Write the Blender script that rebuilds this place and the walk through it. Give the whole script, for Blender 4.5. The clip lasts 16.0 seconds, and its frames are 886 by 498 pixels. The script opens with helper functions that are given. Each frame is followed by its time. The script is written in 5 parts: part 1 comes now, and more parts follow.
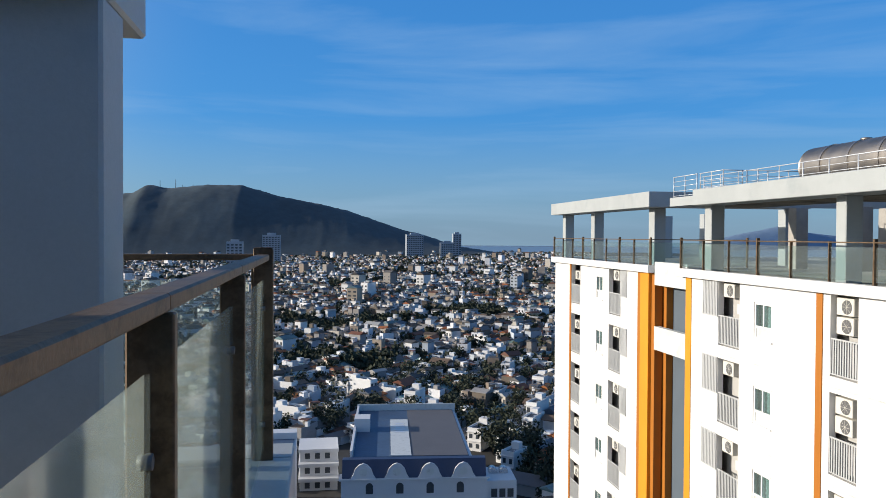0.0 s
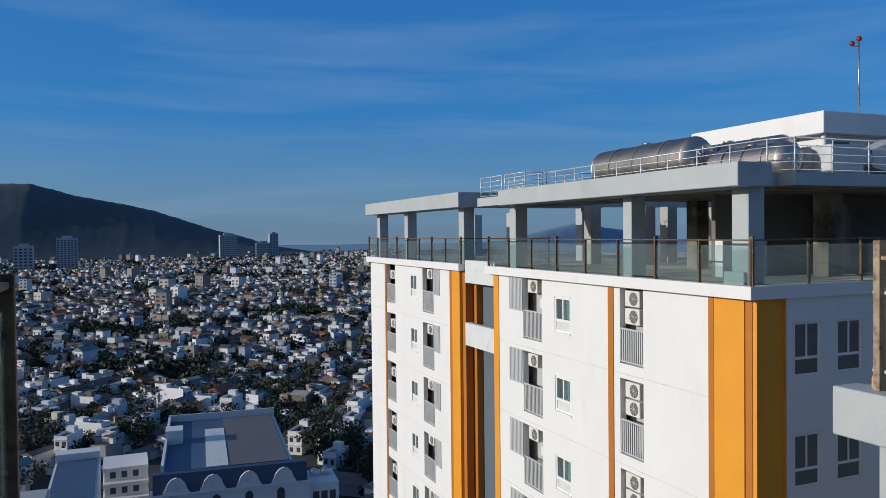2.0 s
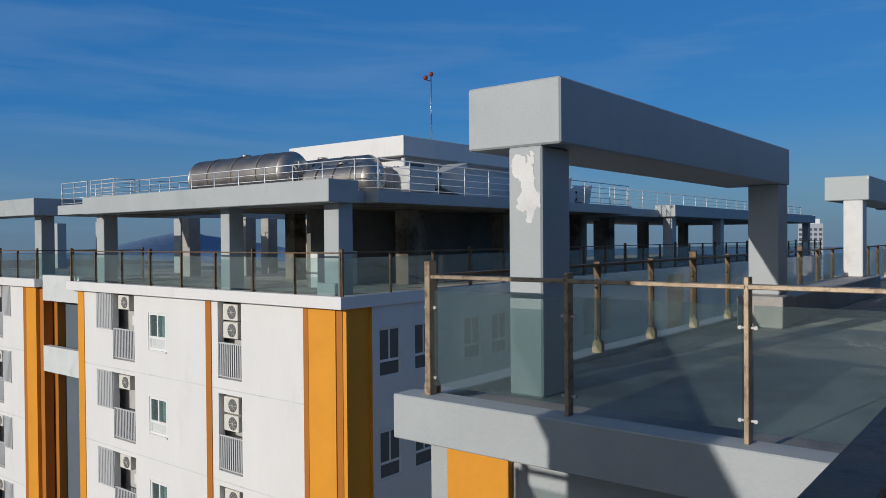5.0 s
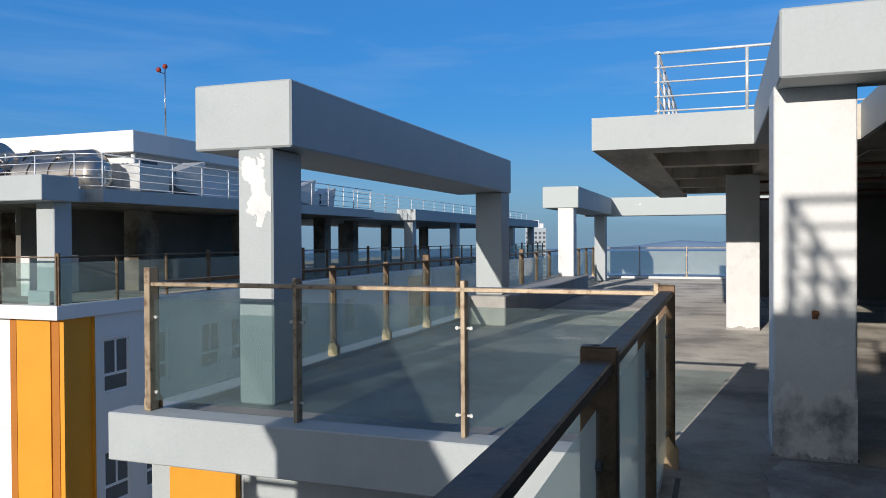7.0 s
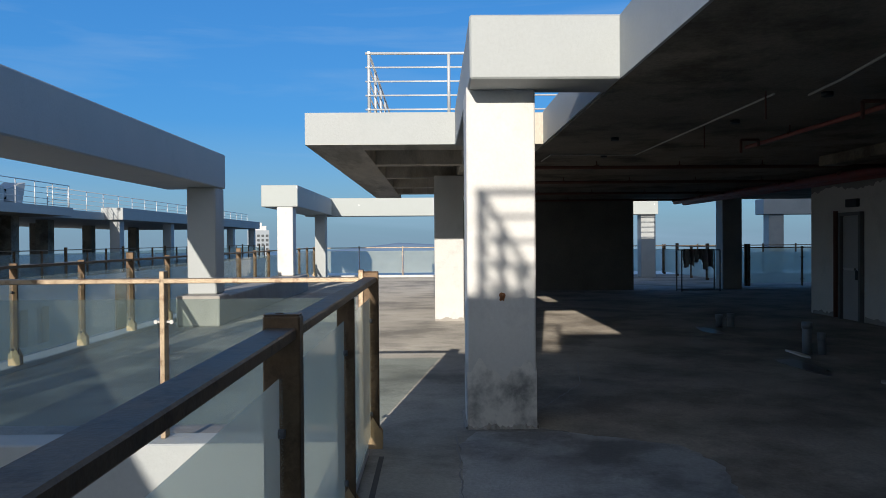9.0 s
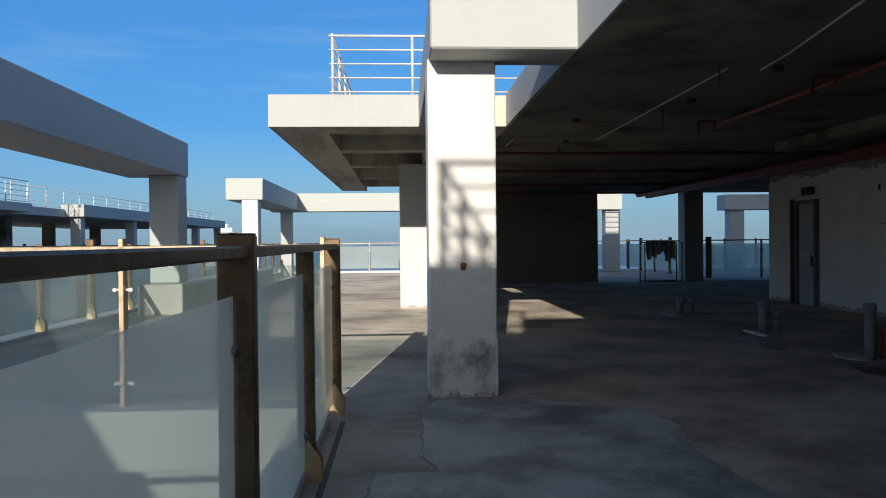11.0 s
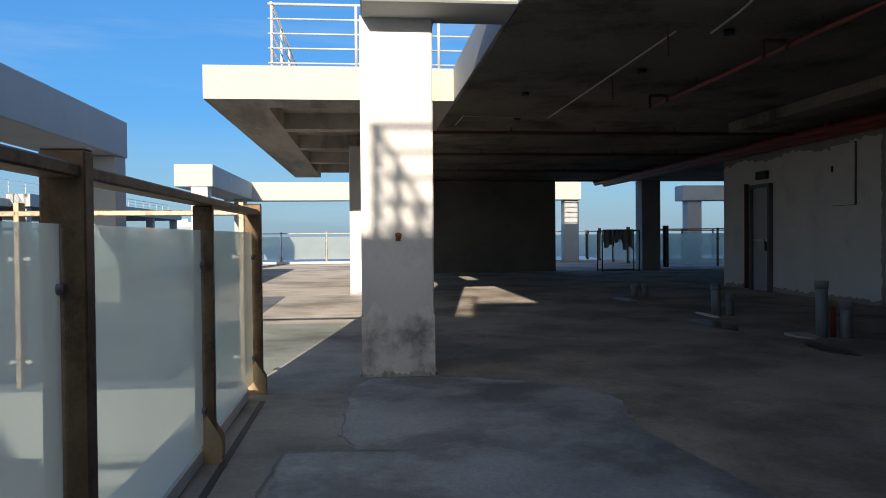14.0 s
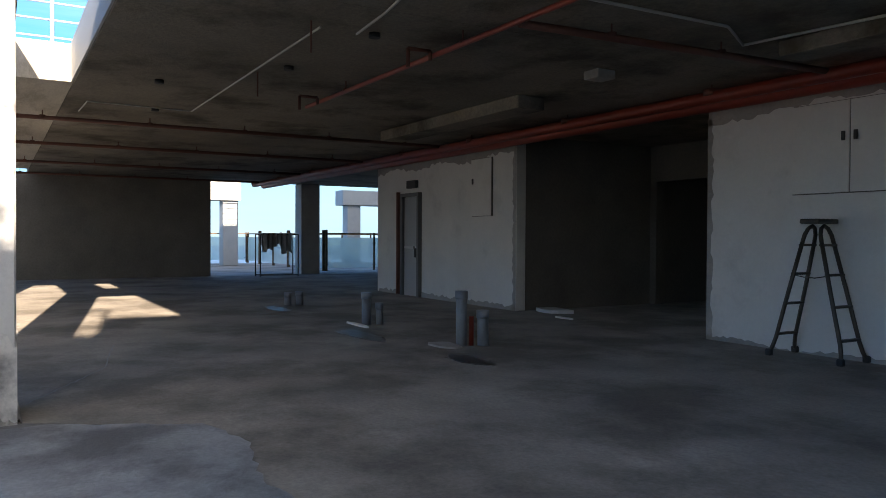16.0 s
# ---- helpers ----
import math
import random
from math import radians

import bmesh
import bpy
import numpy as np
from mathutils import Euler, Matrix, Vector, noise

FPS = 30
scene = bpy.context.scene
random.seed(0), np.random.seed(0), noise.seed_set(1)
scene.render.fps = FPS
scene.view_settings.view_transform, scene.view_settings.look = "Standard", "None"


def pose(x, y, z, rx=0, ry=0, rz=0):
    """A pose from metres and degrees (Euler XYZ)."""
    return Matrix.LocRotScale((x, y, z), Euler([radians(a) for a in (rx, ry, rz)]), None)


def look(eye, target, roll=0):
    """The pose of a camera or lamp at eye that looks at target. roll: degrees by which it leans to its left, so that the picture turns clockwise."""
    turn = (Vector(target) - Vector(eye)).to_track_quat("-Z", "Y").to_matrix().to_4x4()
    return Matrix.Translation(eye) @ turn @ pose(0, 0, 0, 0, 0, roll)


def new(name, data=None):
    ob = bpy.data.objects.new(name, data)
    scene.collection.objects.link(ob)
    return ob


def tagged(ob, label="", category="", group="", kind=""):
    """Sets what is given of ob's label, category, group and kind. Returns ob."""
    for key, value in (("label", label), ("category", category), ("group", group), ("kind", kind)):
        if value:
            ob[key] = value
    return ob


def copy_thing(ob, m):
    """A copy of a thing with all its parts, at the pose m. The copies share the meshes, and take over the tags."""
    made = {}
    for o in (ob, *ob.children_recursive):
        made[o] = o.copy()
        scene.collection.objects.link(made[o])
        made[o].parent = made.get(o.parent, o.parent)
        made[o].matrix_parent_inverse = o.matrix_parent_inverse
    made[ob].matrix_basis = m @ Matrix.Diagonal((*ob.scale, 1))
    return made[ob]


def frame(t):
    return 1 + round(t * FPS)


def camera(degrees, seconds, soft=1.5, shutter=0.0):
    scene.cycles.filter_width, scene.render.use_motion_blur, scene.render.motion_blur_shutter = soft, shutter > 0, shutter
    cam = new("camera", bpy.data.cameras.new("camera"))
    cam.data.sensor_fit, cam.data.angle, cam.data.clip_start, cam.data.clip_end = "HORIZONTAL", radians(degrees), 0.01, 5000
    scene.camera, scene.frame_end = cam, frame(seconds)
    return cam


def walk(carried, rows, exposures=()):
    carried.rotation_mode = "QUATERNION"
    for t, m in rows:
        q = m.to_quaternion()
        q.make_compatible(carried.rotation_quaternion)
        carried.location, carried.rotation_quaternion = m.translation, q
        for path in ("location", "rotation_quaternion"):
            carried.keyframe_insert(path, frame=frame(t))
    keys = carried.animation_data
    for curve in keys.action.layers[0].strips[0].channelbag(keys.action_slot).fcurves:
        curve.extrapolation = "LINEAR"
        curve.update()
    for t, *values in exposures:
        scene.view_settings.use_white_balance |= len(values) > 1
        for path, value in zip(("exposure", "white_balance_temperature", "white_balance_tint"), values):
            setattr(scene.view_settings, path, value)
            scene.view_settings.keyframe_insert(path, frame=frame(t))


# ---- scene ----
cam = camera(60.1, 16.0, soft=0.75)
PATH = [
    (0, look((-0.568, 0.37, 1.492), (-0.248, 2.344, 1.457), 0.3)),
    (0.5, look((-0.614, 0.406, 1.517), (-0.283, 2.378, 1.48), 0.2)),
    (1, look((-0.56, 0.453, 1.552), (-0.133, 2.406, 1.511), -0.2)),
    (1.5, look((-0.52, 0.483, 1.567), (0.084, 2.389, 1.527), -0.4)),
    (2, look((-0.283, 0.417, 1.614), (0.489, 2.262, 1.574), -0.6)),
    (2.5, look((-0.185, 0.375, 1.601), (0.781, 2.126, 1.566), -0.5)),
    (3, look((-0.105, 0.373, 1.623), (1.073, 1.989, 1.589), -0.2)),
    (3.5, look((-0.075, 0.364, 1.646), (1.239, 1.872, 1.614), -0.4)),
    (6, look((0.079, 0.226, 1.784), (1.801, 1.243, 1.76), -0.2)),
    (6.5, look((0.104, 0.185, 1.785), (1.911, 1.042, 1.761), -0.2)),
    (7, look((0.128, 0.168, 1.77), (2.01, 0.845, 1.745), -0.3)),
    (7.5, look((0.125, 0.124, 1.738), (2.065, 0.607, 1.713), -0.3)),
    (8, look((0.132, 0.079, 1.715), (2.111, 0.365, 1.691), -0.3)),
    (8.5, look((0.151, 0.038, 1.707), (2.147, 0.173, 1.683), -0.4)),
    (9, look((0.156, 0.036, 1.651), (2.156, 0.013, 1.629), -0.4)),
    (11.5, look((0.074, -0.034, 1.319), (2.071, -0.145, 1.299), -0.6)),
    (12, look((0.055, -0.054, 1.275), (2.051, -0.171, 1.252), -0.7)),
    (12.5, look((0.04, -0.098, 1.242), (2.036, -0.221, 1.216), -0.8)),
    (13, look((0.126, -0.204, 1.2), (2.12, -0.351, 1.172), -1.0)),
    (13.5, look((0.261, -0.289, 1.167), (2.254, -0.459, 1.137), -0.8)),
    (14, look((0.486, -0.288, 1.155), (2.475, -0.488, 1.123), -0.5)),
    (14.5, look((0.622, -0.33, 1.229), (2.59, -0.682, 1.196), -0.1)),
    (15, look((0.872, -0.492, 1.201), (2.79, -1.058, 1.168), -0.4)),
    (15.5, look((1.003, -0.613, 1.216), (2.872, -1.324, 1.18), -0.0)),
    (16, look((1.105, -0.729, 1.243), (2.83, -1.739, 1.212), 0.3)),
]
EXPOSURES = [(0.0, 0.26, 7200, 10), (0.6, 0.21, 7200, 10), (1.5, -0.1, 6700, 10), (2.5, -0.58, 6500, 10), (3.5, -0.75, 6400, 10), (6.0, -0.22, 6700, 10), (6.6, -0.04, 6700, 10), (7.5, 0.08, 6800, 10), (9.0, 0.13, 7100, 10), (11.5, 0.34, 7600, 11), (12.5, 0.38, 7700, 12), (14.0, 0.52, 7900, 13), (14.6, 0.74, 7700, 13), (15.3, 1.08, 7700, 14), (16.0, 1.66, 8300, 16)]
walk(cam, PATH, EXPOSURES)

# ---- world and sun ----
SUN_WAY = Vector((1.0, -0.152, -0.257)).normalized()      # the way the sunlight travels
SUN_EL = math.asin(-SUN_WAY.z)
SUN_AZ = math.atan2(-SUN_WAY.x, -SUN_WAY.y)               # clockwise from +y
sun = new("sun", bpy.data.lights.new("sun", "SUN"))
sun.data.energy, sun.data.angle, sun.data.color = 4.4, radians(0.4), (1.0, 0.965, 0.925)
sun.matrix_world = look((-60, 10, 40), Vector((-60, 10, 40)) + SUN_WAY)

world = bpy.data.worlds.new("sky")
scene.world = world
world.use_nodes = True
wt = world.node_tree
wt.nodes.clear()
w_out = wt.nodes.new("ShaderNodeOutputWorld")
w_bg = wt.nodes.new("ShaderNodeBackground")
w_sky = wt.nodes.new("ShaderNodeTexSky")
w_sky.sky_type, w_sky.sun_disc = "NISHITA", False
w_sky.sun_elevation, w_sky.sun_rotation = SUN_EL, SUN_AZ
w_sky.air_density, w_sky.dust_density, w_sky.ozone_density, w_sky.altitude = 1.1, 1.6, 1.6, 60
w_tc = wt.nodes.new("ShaderNodeTexCoord")
w_hsv = wt.nodes.new("ShaderNodeHueSaturation")
w_hsv.inputs["Saturation"].default_value = 1.1
# thin cirrus veils
w_map = wt.nodes.new("ShaderNodeMapping")
w_map.inputs["Rotation"].default_value = (radians(5), radians(-9), radians(20))
w_map.inputs["Scale"].default_value = (1.3, 1.3, 13.0)
w_noise = wt.nodes.new("ShaderNodeTexNoise")
w_noise.inputs["Scale"].default_value, w_noise.inputs["Detail"].default_value, w_noise.inputs["Roughness"].default_value = 1.6, 7, 0.55
w_noise.inputs["Distortion"].default_value = 0.5
w_ramp = wt.nodes.new("ShaderNodeValToRGB")
w_ramp.color_ramp.elements[0].position, w_ramp.color_ramp.elements[1].position = 0.5, 0.85
w_ramp.color_ramp.elements[1].color = (0.36, 0.36, 0.36, 1)
w_mix = wt.nodes.new("ShaderNodeMixRGB")
w_mix.inputs[2].default_value = (3.2, 5.0, 7.4, 1)
wt.links.new(w_sky.outputs[0], w_hsv.inputs["Color"])
wt.links.new(w_tc.outputs["Generated"], w_map.inputs[0])
wt.links.new(w_map.outputs[0], w_noise.inputs["Vector"])
wt.links.new(w_noise.outputs["Fac"], w_ramp.inputs[0])
wt.links.new(w_ramp.outputs[0], w_mix.inputs[0])
w_tint = wt.nodes.new("ShaderNodeMixRGB")
w_tint.blend_type = "MULTIPLY"
w_tint.inputs[0].default_value, w_tint.inputs[2].default_value = 1, (0.44, 0.88, 1.36, 1)
wt.links.new(w_hsv.outputs[0], w_tint.inputs[1])
w_haze = wt.nodes.new("ShaderNodeMixRGB")          # even blue haze over the whole sky
w_haze.inputs[0].default_value = 0.6
w_up = wt.nodes.new("ShaderNodeSeparateXYZ")
w_grad = wt.nodes.new("ShaderNodeValToRGB")        # paler towards the horizon
w_grad.color_ramp.elements[0].color = (2.5, 4.2, 6.5, 1)
w_grad.color_ramp.elements[1].position, w_grad.color_ramp.elements[1].color = 0.9, (0.7, 1.65, 3.9, 1)
w_e = w_grad.color_ramp.elements.new(0.15)
w_e.color = (0.2, 2.5, 7.6, 1)
w_e = w_grad.color_ramp.elements.new(0.42)
w_e.color = (0.2, 2.0, 6.6, 1)
wt.links.new(w_tc.outputs["Generated"], w_up.inputs[0])
wt.links.new(w_up.outputs["Z"], w_grad.inputs[0])
wt.links.new(w_grad.outputs[0], w_haze.inputs[2])
wt.links.new(w_tint.outputs[0], w_haze.inputs[1])
# the sky pales towards the sun
w_dot = wt.nodes.new("ShaderNodeVectorMath")
w_dot.operation = "DOT_PRODUCT"
w_dot.inputs[1].default_value = -SUN_WAY
w_near = wt.nodes.new("ShaderNodeMapRange")
w_near.interpolation_type = "SMOOTHSTEP"
w_near.inputs["From Min"].default_value, w_near.inputs["From Max"].default_value = 0.3, 1.0
w_near.inputs["To Min"].default_value, w_near.inputs["To Max"].default_value = 0.0, 0.8
w_pale = wt.nodes.new("ShaderNodeMixRGB")
w_pale.inputs[2].default_value = (6.0, 6.0, 6.0, 1)
wt.links.new(w_tc.outputs["Generated"], w_dot.inputs[0])
wt.links.new(w_dot.outputs["Value"], w_near.inputs["Value"])
wt.links.new(w_near.outputs[0], w_pale.inputs[0])
wt.links.new(w_haze.outputs[0], w_pale.inputs[1])
wt.links.new(w_pale.outputs[0], w_mix.inputs[1])
wt.links.new(w_mix.outputs[0], w_bg.inputs["Color"])
wt.links.new(w_bg.outputs[0], w_out.inputs[0])
w_bg.inputs["Strength"].default_value = 0.1


# ---- materials ----
def mat(name, base, rough=0.7, metal=0.0, var=0.12, scale=3.0, fine=40.0, bump=0.1, stain=None, stain_at=(0.55, 0.72),
        stain_scale=0.6, islands=None, spec=0.5, stretch=(1, 1, 1), chalk=0.0):
    """A surface with variation at two scales, an optional second colour in patches, and fine relief."""
    m = bpy.data.materials.new(name)
    m.use_nodes = True
    t, b = m.node_tree, m.node_tree.nodes["Principled BSDF"]
    N, L = t.nodes.new, t.links.new
    geo = N("ShaderNodeNewGeometry")
    mp = N("ShaderNodeMapping")
    mp.inputs["Scale"].default_value = stretch
    L(geo.outputs["Position"], mp.inputs[0])

    def noise_at(s, d=5, r=0.6):
        n = N("ShaderNodeTexNoise")
        n.inputs["Scale"].default_value, n.inputs["Detail"].default_value, n.inputs["Roughness"].default_value = s, d, r
        L(mp.outputs[0], n.inputs["Vector"])
        return n
    big, small = noise_at(scale), noise_at(fine, 4, 0.7)
    if islands:
        ramp = N("ShaderNodeValToRGB")
        ramp.color_ramp.interpolation = "CONSTANT"
        els = ramp.color_ramp.elements
        els[0].color = (*islands[0], 1)
        els[1].position, els[1].color = 1.0 / len(islands), (*islands[1], 1)
        for i, c in enumerate(islands[2:], 2):
            e = els.new(i / len(islands))
            e.color = (*c, 1)
        L(geo.outputs["Random Per Island"], ramp.inputs[0])
        colour = ramp.outputs[0]
    else:
        rgb = N("ShaderNodeRGB")
        rgb.outputs[0].default_value = (*base, 1)
        colour = rgb.outputs[0]
    if stain:
        sn, sr, sm = noise_at(stain_scale, 8, 0.65), N("ShaderNodeValToRGB"), N("ShaderNodeMixRGB")
        sr.color_ramp.elements[0].position, sr.color_ramp.elements[1].position = stain_at
        L(sn.outputs["Fac"], sr.inputs[0])
        L(sr.outputs[0], sm.inputs[0])
        L(colour, sm.inputs[1])
        sm.inputs[2].default_value = (*stain, 1)
        colour = sm.outputs[0]
    for n, k in ((big, var), (small, var * 0.6)):
        mr, mu = N("ShaderNodeMapRange"), N("ShaderNodeMixRGB")
        mr.inputs["From Min"].default_value, mr.inputs["From Max"].default_value = 0.25, 0.75
        mr.inputs["To Min"].default_value, mr.inputs["To Max"].default_value = 1 - k, 1 + k * 0.6
        L(n.outputs["Fac"], mr.inputs["Value"])
        mu.blend_type = "MULTIPLY"
        mu.inputs[0].default_value = 1
        L(colour, mu.inputs[1])
        L(mr.outputs[0], mu.inputs[2])
        colour = mu.outputs[0]
    L(colour, b.inputs["Base Color"])
    rr = N("ShaderNodeMapRange")
    rr.inputs["To Min"].default_value, rr.inputs["To Max"].default_value = max(0.02, rough - 0.12), min(1, rough + 0.12)
    L(big.outputs["Fac"], rr.inputs["Value"])
    L(rr.outputs[0], b.inputs["Roughness"])
    b.inputs["Metallic"].default_value = metal
    b.inputs["Specular IOR Level"].default_value = spec
    b.inputs["Diffuse Roughness"].default_value = chalk
    if bump:
        bp = N("ShaderNodeBump")
        bp.inputs["Strength"].default_value, bp.inputs["Distance"].default_value = bump, 0.02
        L(small.outputs["Fac"], bp.inputs["Height"])
        L(bp.outputs[0], b.inputs["Normal"])
    return m


def glass_mat(name, tint, milk, body=(0.80, 0.88, 0.85), gloss=0.06):
    """A thin milky pane: it lets light through, scatters some of it and shines a little."""
    m = bpy.data.materials.new(name)
    m.use_nodes = True
    t = m.node_tree
    t.nodes.clear()
    N, L = t.nodes.new, t.links.new
    out, a, d, tr = N("ShaderNodeOutputMaterial"), N("ShaderNodeBsdfTransparent"), N("ShaderNodeBsdfDiffuse"), N("ShaderNodeBsdfTranslucent")
    g, m1, m2, m3 = N("ShaderNodeBsdfGlossy"), N("ShaderNodeMixShader"), N("ShaderNodeMixShader"), N("ShaderNodeMixShader")
    geo, n, mr = N("ShaderNodeNewGeometry"), N("ShaderNodeTexNoise"), N("ShaderNodeMapRange")
    a.inputs[0].default_value = (*tint, 1)
    d.inputs[0].default_value = tr.inputs[0].default_value = (*body, 1)
    g.inputs["Roughness"].default_value = 0.06
    n.inputs["Scale"].default_value, n.inputs["Detail"].default_value = 2.2, 5
    L(geo.outputs["Position"], n.inputs["Vector"])
    mr.inputs["To Min"].default_value, mr.inputs["To Max"].default_value = milk - 0.06, milk + 0.06
    L(n.outputs["Fac"], mr.inputs["Value"])
    m1.inputs[0].default_value = 0.62
    L(d.outputs[0], m1.inputs[1]), L(tr.outputs[0], m1.inputs[2])
    L(mr.outputs[0], m2.inputs[0]), L(a.outputs[0], m2.inputs[1]), L(m1.outputs[0], m2.inputs[2])
    lw, pw, ma = N("ShaderNodeLayerWeight"), N("ShaderNodeMath"), N("ShaderNodeMath")
    lw.inputs["Blend"].default_value = 0.5
    pw.operation, ma.operation = "POWER", "MULTIPLY_ADD"
    pw.inputs[1].default_value = 5.0
    ma.inputs[1].default_value, ma.inputs[2].default_value = gloss * 11, gloss
    L(lw.outputs["Facing"], pw.inputs[0]), L(pw.outputs[0], ma.inputs[0]), L(ma.outputs[0], m3.inputs[0])
    L(m2.outputs[0], m3.inputs[1]), L(g.outputs[0], m3.inputs[2])
    L(m3.outputs[0], out.inputs[0])
    return m


CONCRETE = mat("worn_concrete_floor", (0.345, 0.322, 0.285), 0.85, var=0.36, scale=0.7, fine=34, bump=0.35, stain=(0.19, 0.178, 0.158),
               stain_at=(0.47, 0.60), stain_scale=0.6, stretch=(1.0, 0.8, 1.0), chalk=0.7)
# Dusty brown coat, darkened further to carry the shade under the roof slab.
SHADEDDIRT = mat("brown_dusty_shaded_floor", (0.25, 0.222, 0.185), 0.9, var=0.42, scale=0.9, fine=30, bump=0.35, stain=(0.14, 0.122, 0.10),
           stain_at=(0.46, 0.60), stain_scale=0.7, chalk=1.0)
# Wing concrete with the shade that lies there put into its colour.
WINGFLOOR = mat("shade_darkened_wing_floor", (0.30, 0.285, 0.26), 0.6, var=0.35, scale=0.7, fine=30, bump=0.25, stain=(0.17, 0.165, 0.155), stain_at=(0.47, 0.58), stain_scale=0.6)
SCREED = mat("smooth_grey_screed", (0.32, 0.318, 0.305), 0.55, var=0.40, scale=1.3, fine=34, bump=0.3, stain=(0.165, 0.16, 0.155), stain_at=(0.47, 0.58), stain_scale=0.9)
IRON = mat("rusty_iron", (0.33, 0.135, 0.055), 0.85, metal=0.3, var=0.4, scale=20, fine=80, bump=0.4)
# Brown raw concrete, its base lowered to deepen the shade beneath as well.
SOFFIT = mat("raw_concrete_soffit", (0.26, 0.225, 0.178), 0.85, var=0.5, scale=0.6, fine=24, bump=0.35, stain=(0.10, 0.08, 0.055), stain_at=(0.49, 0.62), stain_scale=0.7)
# Paler copy of SOFFIT; light bounced off the floor is put into the colour.
BOUNCESOFFIT = mat("bounce_pale_board_marked_soffit", (0.62, 0.56, 0.47), 0.85, var=0.25, scale=1.2, fine=20, bump=0.25, stain=(0.42, 0.37, 0.30), stain_at=(0.5, 0.6), stain_scale=0.7, stretch=(0.4, 2.0, 1.0))
PAINT = mat("pale_grey_blue_paint", (0.40, 0.425, 0.425), 0.6, var=0.08, scale=1.2, fine=30, bump=0.2, stain=(0.345, 0.378, 0.385), stain_scale=0.8)
PEEL = mat("peeling_grey_paint", (0.42, 0.455, 0.445), 0.65, var=0.05, scale=1.2, fine=25, bump=0.15, stain=(0.83, 0.83, 0.8),
           stain_at=(0.635, 0.645), stain_scale=1.3)
CREAM = mat("cream_white_plaster", (0.70, 0.69, 0.665), 0.8, var=0.09, scale=2.0, fine=34, bump=0.3, stain=(0.55, 0.54, 0.52), stain_scale=1.5)
STAINED = mat("damp_stained_plaster", (0.78, 0.755, 0.71), 0.8, var=0.12, scale=3, fine=30, bump=0.5, stain=(0.25, 0.25, 0.245),
              stain_at=(0.46, 0.64), stain_scale=2.2)
PLASTER = mat("dusty_white_plaster", (0.78, 0.755, 0.70), 0.85, var=0.08, scale=1.5, fine=20, bump=0.2, stain=(0.62, 0.595, 0.55), stain_scale=1.1)
MORTAR = mat("bare_mortar", (0.40, 0.375, 0.34), 0.9, var=0.2, scale=2, fine=25, bump=0.4)
# Bare wall whose colour is lowered to deepen the shade under the slab.
DARKWALL = mat("shade_dark_bare_wall", (0.19, 0.172, 0.145), 0.9, var=0.3, scale=1, fine=20, bump=0.2)
WHITE = mat("white_facade_paint", (0.70, 0.69, 0.67), 0.7, var=0.04, scale=0.7, fine=14, bump=0.08, stain=(0.62, 0.61, 0.59),
            stain_at=(0.58, 0.75), stain_scale=0.5, stretch=(1, 1, 0.35))
ORANGE = mat("orange_facade_paint", (0.70, 0.285, 0.015), 0.6, var=0.08, scale=1.0, fine=14, bump=0.05)
# Darker copy of ORANGE: shade of pilaster grooves and reveals put into it.
DARKORANGE = mat("deep_orange_with_shade", (0.42, 0.14, 0.011), 0.6, var=0.08, scale=1.0, fine=14, bump=0.05)
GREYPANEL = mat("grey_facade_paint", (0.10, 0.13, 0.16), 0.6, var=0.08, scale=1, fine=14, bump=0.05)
PALEPANEL = mat("pale_facade_panel", (0.60, 0.62, 0.60), 0.7, var=0.08, scale=1.5, fine=14, bump=0.1, stain=(0.45, 0.46, 0.45), stain_scale=0.8)
BRONZE = mat("dark_bronze_steel", (0.185, 0.122, 0.074), 0.5, metal=0.2, var=0.35, scale=5, fine=70, bump=0.12, stain=(0.125, 0.08, 0.048),
             stain_at=(0.50, 0.60), stain_scale=9.0, spec=0.18)
# Lighter copy of BRONZE: worn and peeling, with sunlit paleness put in.
WORNSUNBRONZE = mat("weathered_sunlit_bronze_steel", (0.38, 0.29, 0.195), 0.42, metal=0.35, var=0.3, scale=5, fine=70, bump=0.12, stain=(0.20, 0.125, 0.075), stain_at=(0.52, 0.62), stain_scale=9.0)
GALVANISED = mat("dull_galvanised_sheet", (0.50, 0.50, 0.48), 0.5, metal=0.25, var=0.15, scale=3, fine=40, bump=0.05)
TAN = mat("tan_painted_steel", (0.50, 0.35, 0.20), 0.55, metal=0.15, var=0.2, scale=8, fine=60, bump=0.1, stain=(0.26, 0.15, 0.08), stain_scale=7)
STEEL = mat("brushed_stainless", (0.62, 0.62, 0.62), 0.28, metal=1.0, var=0.08, scale=4, fine=50, bump=0.03)
TANKSTEEL = mat("stainless_tank_steel", (0.46, 0.41, 0.36), 0.42, metal=1.0, var=0.12, scale=1.5, fine=30, bump=0.05)
RAILGREY = mat("grey_painted_rail", (0.62, 0.64, 0.65), 0.45, metal=0.3, var=0.08, scale=6, fine=40, bump=0.05)
REDPIPE = mat("red_fire_pipe", (0.27, 0.035, 0.018), 0.45, var=0.2, scale=3, fine=30, bump=0.05)
OLDPIPE = mat("dark_rusty_pipe", (0.16, 0.06, 0.04), 0.6, var=0.25, scale=4, fine=30, bump=0.1)
CONDUIT = mat("white_conduit", (0.5, 0.48, 0.44), 0.5, var=0.08, scale=4, fine=30, bump=0.05)
